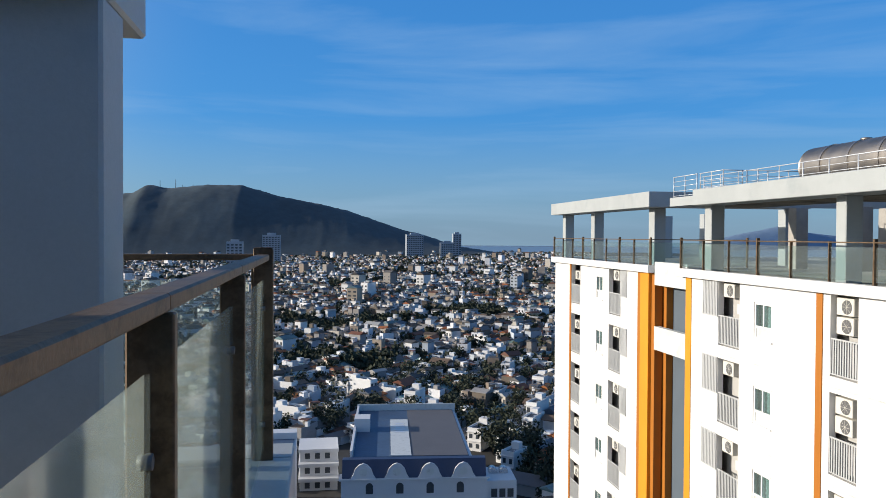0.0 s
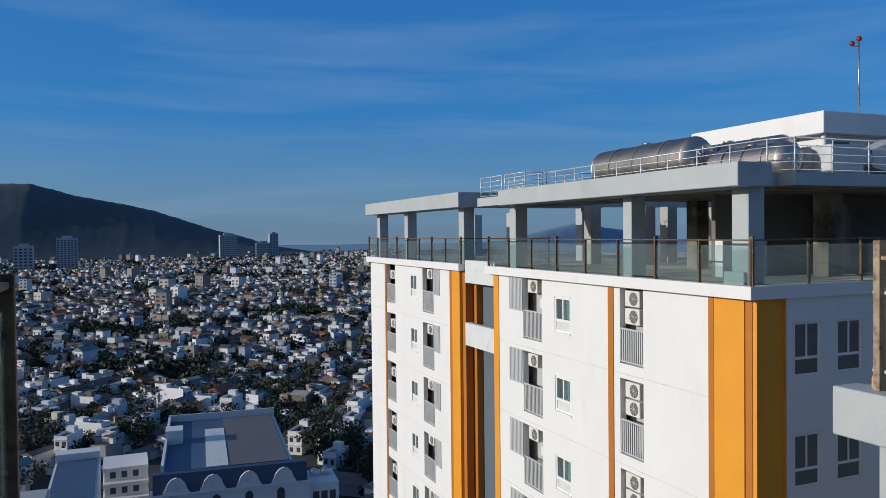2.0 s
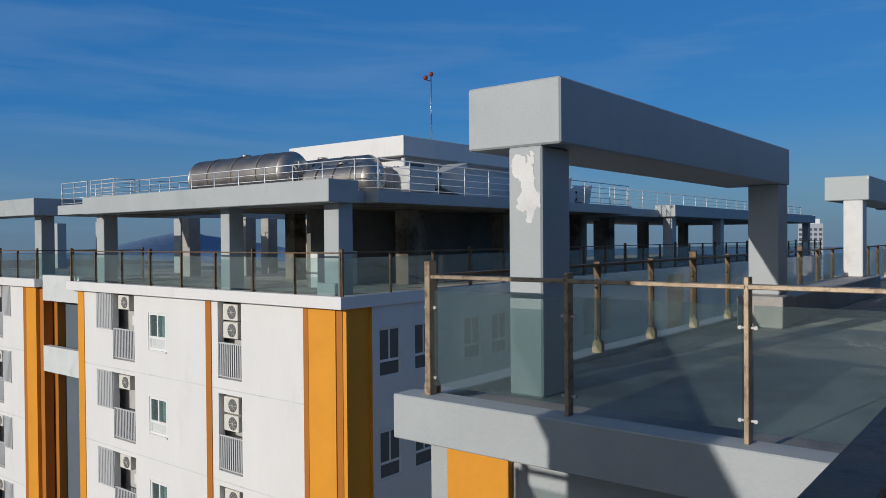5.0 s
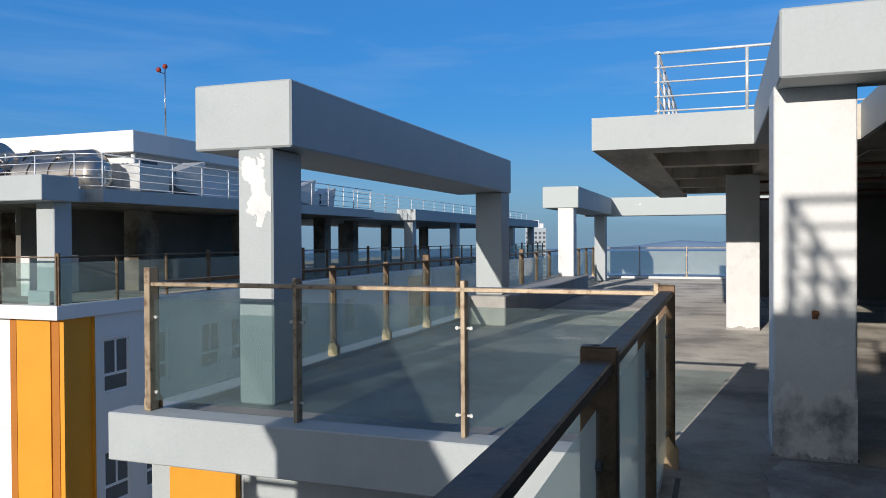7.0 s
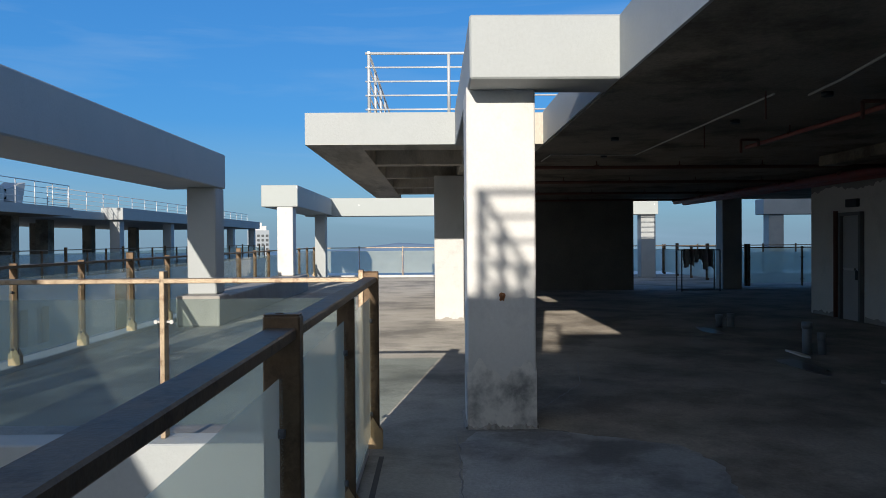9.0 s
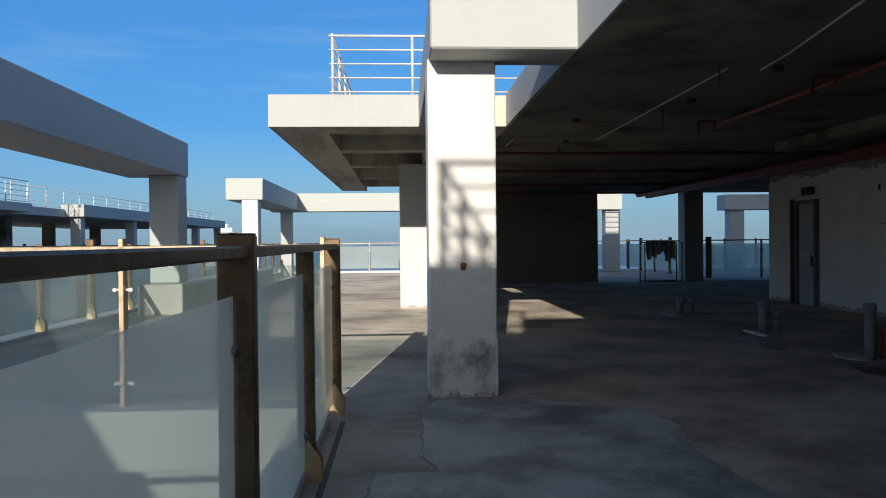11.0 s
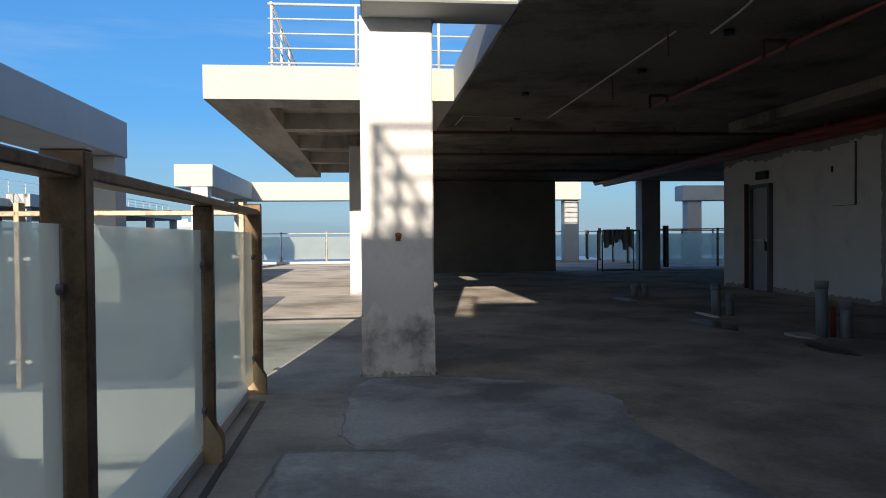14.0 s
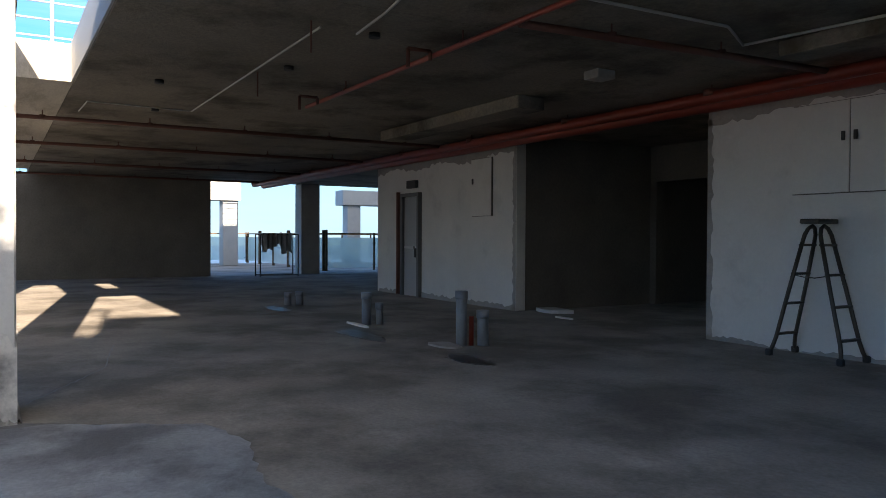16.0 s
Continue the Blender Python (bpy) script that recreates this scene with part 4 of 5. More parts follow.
# roof equipment of the tower
def tank(x, y0, y1, z, r, label="ribbed stainless steel water tank lying on the roof"):
    root = thing("water_tank", label, "water tank", (x, y0, z), "water tanks")
    L = y1 - y0
    bm = bmesh.new()
    n, m = 40, int(L / 0.11)
    prof = [(0, r * 0.55), (0.10, r * 0.85), (0.28, r)] + [(0.3 + (L - 0.6) * i / m, r * (0.96 if i % 2 else 1.015)) for i in range(m + 1)] + [(L - 0.28, r), (L - 0.10, r * 0.85), (L, r * 0.55)]
    rings = [[bm.verts.new((rr * math.cos(6.2832 * k / n), yy, r + rr * math.sin(6.2832 * k / n))) for k in range(n)] for yy, rr in prof]
    for a, b in zip(rings, rings[1:]):
        for k in range(n):
            f = bm.faces.new((a[k], a[(k + 1) % n], b[(k + 1) % n], b[k]))
            f.smooth = True
    bm.faces.new(rings[0])
    bm.faces.new(list(reversed(rings[-1])))
    part("shell", bm, TANKSTEEL, root)
    for i in range(1, 4):
        yy = L * i / 4
        bm = bmesh.new()
        a = [[bm.verts.new(((r + d) * math.cos(6.2832 * k / n), yy + e, r + (r + d) * math.sin(6.2832 * k / n))) for k in range(n)]
             for d, e in ((0.0, -0.05), (0.035, -0.05), (0.035, 0.05), (0.0, 0.05))]
        for p, q in zip(a, a[1:]):
            for k in range(n):
                bm.faces.new((p[k], p[(k + 1) % n], q[(k + 1) % n], q[k]))
        part("band", bm, TANKSTEEL, root)
    for i in range(8):
        bm = bmesh.new()
        a = 6.2832 * i / 8
        tube(bm, (r * 0.2 * math.cos(a), -0.012, r + r * 0.2 * math.sin(a)), (r * 0.5 * math.cos(a), -0.005, r + r * 0.5 * math.sin(a)), 0.035, 6)
        part("end_rib", bm, STEEL, root)
    for yy in (0.6, L / 2, L - 0.6):
        part("cradle", block(-r * 0.8, yy - 0.06, -0.02, r * 0.8, yy + 0.06, r * 0.35), STEEL, root)
    bm = bmesh.new()
    tube(bm, (0, L / 2, 2 * r), (0, L / 2, 2 * r + 0.07), 0.2, 14)
    part("hatch", bm, TANKSTEEL, root)
    return root


tank(19.3, 22.6, 28.9, 3.5, 0.80)
tank(21.0, 20.2, 26.0, 3.5, 0.72)
tank(19.5, 18.6, 22.2, 3.3, 0.58)
for x, y, z in ((19.3, 25.7, 3.282),):
    setting("tank_base", block(x - 0.9, 22.5, 3.282, x + 2.6, 29, 3.478), CONCRETE, "concrete base under the water tanks", "base")
ph = thing("lift_house", "white plastered lift house with a flat eave on the roof", "roof house", (21.9, 19.6, 3.28))
part("wall", block(0.5, 0.5, 0, 9, 6.2, 1.65), WHITE, ph)
part("roof", block(0, 0, 1.653, 9.5, 6.6, 2.42, 0.02), WHITE, ph)
part("window", block(3.0, 0.47, 0.6, 4.2, 0.498, 1.3), PANE, ph)
part("door", block(1.0, 0.47, 0.0, 1.8, 0.498, 1.45), GREYPANEL, ph)
bm = bmesh.new()
tube(bm, (0.35, 0.3, 0), (0.35, 0.3, 2.2), 0.09, 10)
part("downpipe", bm, CREAM, ph)


def roof_fan(x, y, s, label="galvanised roof exhaust fan with a square cowl"):
    root = thing("exhaust_fan", label, "exhaust fan", (x, y, 3.28), "roof fans")
    part("housing", block(0, 0, 0.15, 1.3 * s, 0.8, 0.95 * s, 0.02), GALVANISED, root)
    bm = bmesh.new()
    tube(bm, (1.3 * s, 0.4, 0.6 * s), (1.8 * s, 0.4, 0.6 * s), 0.28 * s, 14)
    part("duct", bm, GALVANISED, root)
    bm = bmesh.new()
    a = [bm.verts.new((1.8 * s, y1, z1)) for y1, z1 in ((0.15, 0.35 * s), (0.65, 0.35 * s), (0.65, 0.85 * s), (0.15, 0.85 * s))]
    b = [bm.verts.new((2.7 * s + (0.3 if z1 > 0.6 else 0), y1, z1)) for y1, z1 in ((-0.1, 0.1), (0.9, 0.1), (0.9, 1.25 * s), (-0.1, 1.25 * s))]
    for i in range(4):
        bm.faces.new((a[i], a[(i + 1) % 4], b[(i + 1) % 4], b[i]))
    part("cowl", bm, GALVANISED, root)
    bm = bmesh.new()
    c = [bm.verts.new(v) for v in ((2.69 * s, -0.09, 0.11), (2.69 * s, 0.89, 0.11), (2.68 * s + 0.29, 0.89, 1.24 * s), (2.68 * s + 0.29, -0.09, 1.24 * s))]
    bm.faces.new(c)
    part("cowl_mesh", bm, BLACKISH, root)
    for px in (0.1, 1.2 * s):
        part("foot", block(px, 0.1, 0, px + 0.08, 0.7, 0.149), GALVANISED, root)
    return root


roof_fan(20.4, 18.0, 1.1)
roof_fan(29.5, 18.5, 1.1)
roof_fan(32.3, 18.6, 0.9)
mast = thing("mast", "thin steel mast with obstruction lamps on the lift house", "mast", (23.96, 19.9, 5.70))
bm = bmesh.new()
tube(bm, (0, 0, 0), (0, 0, 2.6), 0.035, 8, 0.02)
part("pole", bm, STEEL, mast)
bm = bmesh.new()
tube(bm, (0, 0, 2.4), (-0.35, 0, 2.4), 0.02, 6)
part("arm", bm, STEEL, mast)
for x, z in ((0, 2.6), (-0.35, 2.4)):
    bm = bmesh.new()
    bmesh.ops.create_icosphere(bm, subdivisions=2, radius=0.10, matrix=Matrix.Translation((x, 0, z + 0.08)))
    part("lamp", bm, REDPIPE, mast, "red obstruction lamp")
pipe_rail([(17.2, 33.8, 3.3), (17.2, 17.5, 3.28), (17.55, 16.82, 3.28), (35.6, 16.82, 3.28)], "light grey metal pipe railing on the tower roof", spacing=1.5, height=1.0)
pipe_rail([(15.75, 33.9, 3.3), (15.75, 31.7, 3.3)], "pale blue metal pipe railing on the tower roof", spacing=1.1, height=0.95)
pipe_rail([(15.75, 31.4, 3.54), (15.75, 29.5, 3.54), (16.6, 29.5, 3.54)], "pale blue metal pipe railing on the tower beam", spacing=1.0, height=0.70)
pipe_rail([(16.8, 29.5, 3.28), (19.6, 29.5, 3.28)], "pale blue metal pipe railing on the tower roof", spacing=1.1, height=0.96)
pipe_rail([(36.0, 18.0, 3.3), (74, 18.0, 3.3)], "light grey metal pipe railing on the tower roof", spacing=2.0, height=1.0)

# ================= things on this terrace =================
Z = 2.96
def overhead(points, r, material, label, category="pipe", name="ceiling_pipe", hangers=(), group="ceiling pipes", n=10):
    root = thing(name, label, category, points[0], group)
    p0 = Vector(points[0])
    pts = [Vector(p) - p0 for p in points]
    for a, b in zip(pts, pts[1:]):
        bm = bmesh.new()
        tube(bm, a, b, r, n)
        part("pipe_run", bm, material, root)
    for h in hangers:
        a = pts[0].lerp(pts[1], h)
        bm = bmesh.new()
        tube(bm, a + Vector((0, 0, r)), (a.x, a.y, Z + 0.004 - p0.z), 0.008, 6)
        tube(bm, a + Vector((0, 0, r * 0.2)), a + Vector((0, 0, r * 1.25)), r * 1.3, 8)
        part("hanger", bm, OLDPIPE, root)
    return root


# wide red mains along the wall
for y, z, r in ((-7.95, 2.80, 0.085), (-7.65, 2.82, 0.07), (-8.18, 2.86, 0.05)):
    overhead([(24.5, y, z), (-5.5, y, z)], r, REDPIPE, "thick red fire main under the soffit", hangers=[i / 12 for i in range(12)])
# sprinkler branches across the soffit
for i, x in enumerate((13.0, 16.3, 20.2, 23.8)):
    overhead([(x, -0.6, 2.86), (x, -7.6, 2.86)], 0.03, OLDPIPE, "dark rusty sprinkler pipe under the soffit", hangers=(0.1, 0.3, 0.5, 0.7, 0.9))
overhead([(10.2, -4.08, 2.85), (-2.0, -4.12, 2.85)], 0.024, REDPIPE, "thin red sprinkler pipe under the soffit", hangers=(0.1, 0.3, 0.5, 0.7))
overhead([(5.8, -4.14, 2.85), (5.6, -7.6, 2.85)], 0.032, OLDPIPE, "dark red branch pipe under the soffit", hangers=(0.25, 0.6))
for x, y in ((9.66, -3.8), (7.0, -3.83)):
    overhead([(x + 0.02, y, 2.72), (x + 0.02, y, 2.88), (x + 0.02, y - 0.22, 2.88), (x + 0.02, y - 0.22, 2.80)], 0.017, OLDPIPE, "dark hooked pipe end under the soffit")
# white conduits
overhead([(7.0, -3.02, 2.945), (11.9, -3.06, 2.945), (11.8, -1.75, 2.945), (12.6, -1.72, 2.93)], 0.010, CONDUIT, "thin white conduit along the soffit", name="conduit", category="conduit", group="conduits", n=6)
overhead([(7.05, -3.36, 2.945), (6.4, -3.3, 2.945), (4.5, -3.0, 2.945)], 0.011, CONDUIT, "thin white conduit along the soffit", name="conduit", category="conduit", group="conduits", n=6)
overhead([(5.3, -4.2, 2.94), (5.27, -5.8, 2.94), (5.6, -6.4, 2.94), (2.0, -6.9, 2.94)], 0.013, CONDUIT, "thin white conduit along the soffit", name="conduit", category="conduit", group="conduits", n=6)
for x, y in ((7.0, -3.5), (8.6, -3.3), (10.0, -2.3), (12.0, -2.6)):
    root = thing("junction_box", "small round dark junction box on the soffit", "junction box", (x, y, 2.92), "junction boxes")
    bm = bmesh.new()
    tube(bm, (0, 0, 0), (0, 0, 0.04), 0.05, 12)
    part("case", bm, BLACKISH, root)
for x, y in ((9.0, -3.1), (6.9, -2.9)):
    overhead([(x, y, 2.70), (x, y, 2.955)], 0.008, OLDPIPE, "dark hanging rod under the soffit", name="hanging_rod", category="rod", group="hanging rods", n=6)
setting("beam_low", block(8.6, -6.55, 2.80, 12.4, -6.15, 2.96, 0.01), SOFFIT, "shallow concrete rib under the soffit", "beam")
setting("beam_low", block(-4.0, -6.95, 2.82, 5.4, -6.6, 2.96, 0.01), SOFFIT, "shallow concrete rib under the soffit", "beam")
CRACKS = [[(6.6, -0.14), (4.95, -0.14), (4.64, -0.22)], [(4.58, -0.56), (4.62, -0.22), (4.61, 0.16), (4.02, 0.2), (3.2, 0.19)], [(7.4, -0.9), (8.8, -1.6), (10.5, -1.9)]]
bx = thing("ceiling_box", "small pale box under the soffit", "box", (7.0, -6.1, 2.87))
part("case", block(0, -0.12, 0, 0.22, 0.12, 0.088, 0.008), MORTAR, bx)

# cracks and screed edges in the floor
for k, pts in enumerate(CRACKS):
    r, bm = random.Random(40 + k), bmesh.new()
    line = []
    for (ax, ay), (bx, by) in zip(pts, pts[1:]):
        m = max(2, int(math.hypot(bx - ax, by - ay) / 0.08))
        line += [(ax + (bx - ax) * i / m + r.uniform(-0.012, 0.012), ay + (by - ay) * i / m + r.uniform(-0.012, 0.012)) for i in range(m)]
    prev = None
    for (px, py), (qx, qy) in zip(line, line[1:]):
        dn = Vector((qy - py, px - qx, 0)).normalized() * r.uniform(0.003, 0.008)
        p = (bm.verts.new((px + dn.x, py + dn.y, 0.012)), bm.verts.new((px - dn.x, py - dn.y, 0.012)))
        if prev:
            bm.faces.new((prev[0], p[0], p[1], prev[1]))
        prev = p
    setting("floor_crack", bm, FRAMEGREY, "thin dark crack in the concrete floor", "crack")

# ragged mortar along wall tops and opening edges
def ragged(name, x0, x1, z0, z1, y, label, seed, vertical=False, material=MORTAR):
    r, bm = random.Random(seed), bmesh.new()
    n = int(max(x1 - x0, z1 - z0) / 0.07)
    a, b = [], []
    for i in range(n + 1):
        f = i / n
        j = r.uniform(-0.5, 0.5)
        if vertical:
            z = z0 + (z1 - z0) * f
            a.append(bm.verts.new((x0 + j * 0.05, y, z)))
            b.append(bm.verts.new((x1, y, z)))
        else:
            x = x0 + (x1 - x0) * f
            a.append(bm.verts.new((x, y, z0 + j * 0.07 + 0.05 * math.sin(f * 17))))
            b.append(bm.verts.new((x, y, z1)))
    for i in range(n):
        bm.faces.new((a[i], a[i + 1], b[i + 1], b[i]))
    return setting(name, bm, material, label, "mortar")


ragged("trim_ragged_top", 11.61, 16.98, 2.66, 2.848, -8.294, "ragged bare mortar along the wall top", 1)
ragged("trim_ragged_top", -5.0, 7.59, 2.68, 2.798, -8.294, "ragged bare mortar along the wall top", 2)
ragged("trim_ragged_edge", 11.69, 11.605, 0.0, 2.7, -8.294, "ragged bare mortar at the opening's edge", 3, True)
ragged("trim_ragged_edge", 7.52, 7.597, 0.0, 2.7, -8.294, "ragged bare mortar at the opening's edge", 4, True)
bm = bmesh.new()
rr = random.Random(6)
prev = None
for i in range(71):
    x = 11.62 + i * 0.0755
    p = (bm.verts.new((x, -8.294, 0.002)), bm.verts.new((x, -8.294, 0.05 + rr.uniform(0, 0.07))))
    if prev:
        bm.faces.new((prev[0], p[0], p[1], prev[1]))
    prev = p
setting("baseboard", bm, MORTAR, "ragged unplastered strip along the wall foot", "baseboard")

bm = bmesh.new()
prev = None
for i in range(101):
    x = 7.585 - i * 0.05
    p = (bm.verts.new((x, -8.294, 0.002)), bm.verts.new((x, -8.294, 0.02 + 0.02 * math.sin(i * 0.21) + rr.uniform(0, 0.035))))
    if prev:
        bm.faces.new((prev[0], p[0], p[1], prev[1]))
    prev = p
setting("baseboard", bm, MORTAR, "ragged unplastered strip along the wall foot", "baseboard")

# door and boxes on the wall
door = thing("door_1", "closed grey steel fire door in a dark frame", "door", (14.9, -8.3, 0.0), kind="structure")
part("leaf", block(0.08, 0.0, 0.01, 0.72, 0.03, 2.08, 0.004), DOORGREY, door, "grey painted steel leaf")
bm = bmesh.new()
slab(bm, 0.0, 0.0, 0.0, 0.07, 0.09, 2.16)
slab(bm, 0.73, 0.0, 0.0, 0.80, 0.09, 2.16)
slab(bm, 0.07, 0.0, 2.09, 0.73, 0.09, 2.16)
part("door_frame", bm, FRAMEGREY, door, "dark door frame")
bm = bmesh.new()
slab(bm, 0.12, 0.031, 1.0, 0.68, 0.07, 1.05, 0.004)
part("push_bar", bm, STEEL, door)
bm = bmesh.new()
slab(bm, 0.1, 0.031, 0.82, 0.16, 0.10, 1.0, 0.006)
part("handle", bm, BLACKISH, door)
bm = bmesh.new()
tube(bm, (0.9, 0.06, 0.02), (0.9, 0.06, 2.2), 0.045, 10)
rp = thing("wall_pipe", "thin dark riser pipe beside the door", "pipe", (14.95, -8.3, 0))
part("pipe_run", bm, OLDPIPE, rp)
sg = thing("exit_sign", "small unlit dark exit sign box above the door", "sign", (15.05, -8.3, 2.26))
part("case", block(0, 0.0, 0, 0.4, 0.08, 0.16, 0.008), BLACKISH, sg)


def wall_cabinet(x0, x1, z0, z1, doors, label):
    root = thing("wall_cabinet", label, "cabinet", (x0, -8.3, z0), "wall cabinets")
    w, h = x1 - x0, z1 - z0
    part("body", block(0, 0.0, 0, w, 0.03, h, 0.004), DARKWALL, root)
    for i in range(doors):
        a, b = w * i / doors + 0.006, w * (i + 1) / doors - 0.006
        leaf = part("door", block(a, 0.032, 0.008, b, 0.05, h - 0.008, 0.004), PLASTER, root)
        bm = bmesh.new()
        hx = b - 0.06 if i % 2 == 0 else a + 0.06
        slab(bm, hx - 0.02, 0.05, h * 0.56, hx + 0.02, 0.068, h * 0.66, 0.004)
        part("latch", bm, BLACKISH, leaf)
    return root


wall_cabinet(12.3, 12.95, 1.62, 2.66, 1, "flush white cabinet door in the plastered wall")
wall_cabinet(5.1, 6.42, 1.72, 2.68, 2, "flush white double cabinet in the plastered wall")

# ladder
lad = thing("step_ladder", "dark steel folding step ladder standing by the wall", "ladder", (6.12, -8.02, 0), "")
def rung_ladder(y_bot, y_top, wb, wt, n):
    """One frame of the step ladder: flared feet, straight rails, a round arch at the top, steps between."""
    def at(f, s, w):
        return (s * w, y_bot + (y_top - y_bot) * f, 0.03 + 1.37 * f)
    for s in (-1, 1):
        rail = [at(0, s, wb + 0.045), at(0.06, s, wb + 0.012), at(0.13, s, wb - 0.008), at(0.5, s, (wb + wt) / 2), at(0.86, s, wt)]
        part("side_rail", swept(rail, 0.021, 8), LADDERM, lad)
        foot = at(0, s, wb + 0.05)
        bm = bmesh.new()
        slab(bm, foot[0] - 0.032, foot[1] - 0.035, 0.0, foot[0] + 0.032, foot[1] + 0.035, 0.075, 0.014)
        part("rubber_foot", bm, BLACKISH, lad)
    arch = [at(0.86, -1, wt), at(0.92, -1, wt * 0.9), at(0.965, -1, wt * 0.55), at(0.985, 1, 0), at(0.965, 1, wt * 0.55), at(0.92, 1, wt * 0.9), at(0.86, 1, wt)]
    part("arch", swept(arch, 0.021, 8), LADDERM, lad)
    for i in range(n):
        f = (0.15, 0.39, 0.62, 0.84)[i]
        w = wb + (wt - wb) * f
        y, z = at(f, 1, 0)[1:]
        bm = bmesh.new()
        slab(bm, -w, y - 0.03, z - 0.012, w, y + 0.03, z + 0.012, 0.004)
        part("step", bm, LADDERM, lad)


rung_ladder(0.40, 0.06, 0.17, 0.10, 4)
rung_ladder(-0.40, -0.06, 0.17, 0.10, 4)
part("spreader", swept([(0.12, 0.19, 0.87), (0.12, 0.05, 0.845), (0.12, -0.08, 0.85), (0.12, -0.19, 0.87)], 0.006, 6), LADDERM, lad)
part("top_platform", block(-0.17, -0.1, 1.40, 0.17, 0.12, 1.45, 0.012), LADDERM, lad)
lad.rotation_euler = (0, 0, radians(90))
lad.location = (5.97, -8.06, 0)

# upright drain stubs on the floor
def stub(x, y, h, r, label, collar=True):
    root = thing("drain_pipe", label, "pipe", (x, y, 0), "drain stubs")
    bm = bmesh.new()
    tube(bm, (0, 0, 0), (0.01, 0, h), r, 16)
    part("pipe_run", bm, PVC, root)
    if collar:
        bm = bmesh.new()
        tube(bm, (0.01, 0, h - 0.08), (0.01, 0, h + 0.01), r * 1.15, 16)
        part("collar", bm, PVC, root)
    return root


stub(8.53, -5.33, 0.62, 0.065, "tall grey plastic drain pipe stub in the floor")
stub(8.42, -5.55, 0.40, 0.065, "short grey plastic drain pipe stub in the floor")
overhead([(8.50, -5.44, 0.0), (8.50, -5.44, 0.34)], 0.03, REDPIPE, "short red pipe stub between the drain pipes", group="drain stubs", name="red_pipe")
stub(10.95, -5.25, 0.45, 0.065, "grey plastic drain pipe stub in the floor")
stub(10.88, -5.42, 0.30, 0.05, "short grey plastic drain pipe stub in the floor")
stub(14.45, -5.30, 0.22, 0.06, "short dark plastic drain pipe stub in the floor")
stub(14.40, -5.50, 0.24, 0.06, "short dark plastic drain pipe stub in the floor")
for x, y, sx, sy, s in ((8.6, -5.15, 0.6, 0.35, 1), (10.9, -5.1, 0.8, 0.12, 2), (11.15, -8.75, 0.9, 0.5, 3), (10.3, -8.25, 0.5, 0.1, 4)):
    r, bm = random.Random(s), bmesh.new()
    top = []
    for i in range(12):
        a = 6.2832 * i / 12
        k = r.uniform(0.7, 1.0)
        top.append((x + sx * k * math.cos(a) * 0.5, y + sy * k * math.sin(a) * 0.5))
    prism(bm, top, 0.002, 0.06 if s == 3 else 0.025, "z")
    tagged(part("rubble", bm, PLASTER if s != 1 else MORTAR), "flat piece of broken plaster on the floor", "rubble", "rubble")

# damp dark patches on the floor
WET = mat("damp_floor_patch", (0.075, 0.062, 0.05), 0.4, var=0.3, scale=3, fine=30, bump=0.1)
for k, (x, y, sx, sy) in enumerate(((7.62, -4.86, 0.9, 0.34), (9.9, -4.7, 1.5, 0.4), (13.8, -4.9, 1.2, 0.35))):
    r, bm = random.Random(70 + k), bmesh.new()
    rim = []
    for i in range(28):
        a = 6.2832 * i / 28
        q = r.uniform(0.72, 1.0)
        rim.append((x + 0.5 * sx * q * math.cos(a), y + 0.5 * sy * q * math.sin(a)))
    prism(bm, rim, 0.001, 0.0085, "z")
    setting("floor_stain", bm, WET, "dark damp patch on the dusty floor", "stain")

# clothes rack at the back opening
rack = thing("clothes_rack", "dark metal rack with cloths hung over it", "rack", (24.0, -7.7, 0))
for y in (0, -1.2):
    bm = bmesh.new()
    tube(bm, (0, y, 0), (0, y, 1.3), 0.02, 8)
    part("leg", bm, LADDERM, rack)
    bm = bmesh.new()
    tube(bm, (0.5, y, 0), (0.5, y, 1.3), 0.02, 8)
    part("leg", bm, LADDERM, rack)
for x, z in ((0, 1.3), (0.5, 1.3), (0, 0.05), (0.5, 0.05)):
    bm = bmesh.new()
    tube(bm, (x, 0.0, z), (x, -1.2, z), 0.016, 8)
    part("bar", bm, LADDERM, rack)
cl = thing("hanging_cloth", "grey cloths hanging over the rack", "cloth", (24.0, -7.74, 1.32))
for y0, y1, h in ((0, -0.36, 0.52), (-0.34, -0.62, 0.36), (-0.6, -0.96, 0.58)):
    bm = bmesh.new()
    n = 8
    cols = []
    for i in range(n + 1):
        y = y0 + (y1 - y0) * i / n
        w = 0.02 * math.sin(i * 1.7)
        cols.append([bm.verts.new((xx + w * k, y, zz)) for k, (xx, zz) in enumerate(((0.04, -h * 0.7), (0.035, 0), (0.0, 0.02), (-0.035, 0), (-0.045, -h * 0.5), (-0.05, -h - 0.06 * math.sin(i))))])
    for a, b in zip(cols, cols[1:]):
        for k in range(5):
            bm.faces.new((a[k], b[k], b[k + 1], a[k + 1]))
    part("cloth", bm, CLOTH, cl)

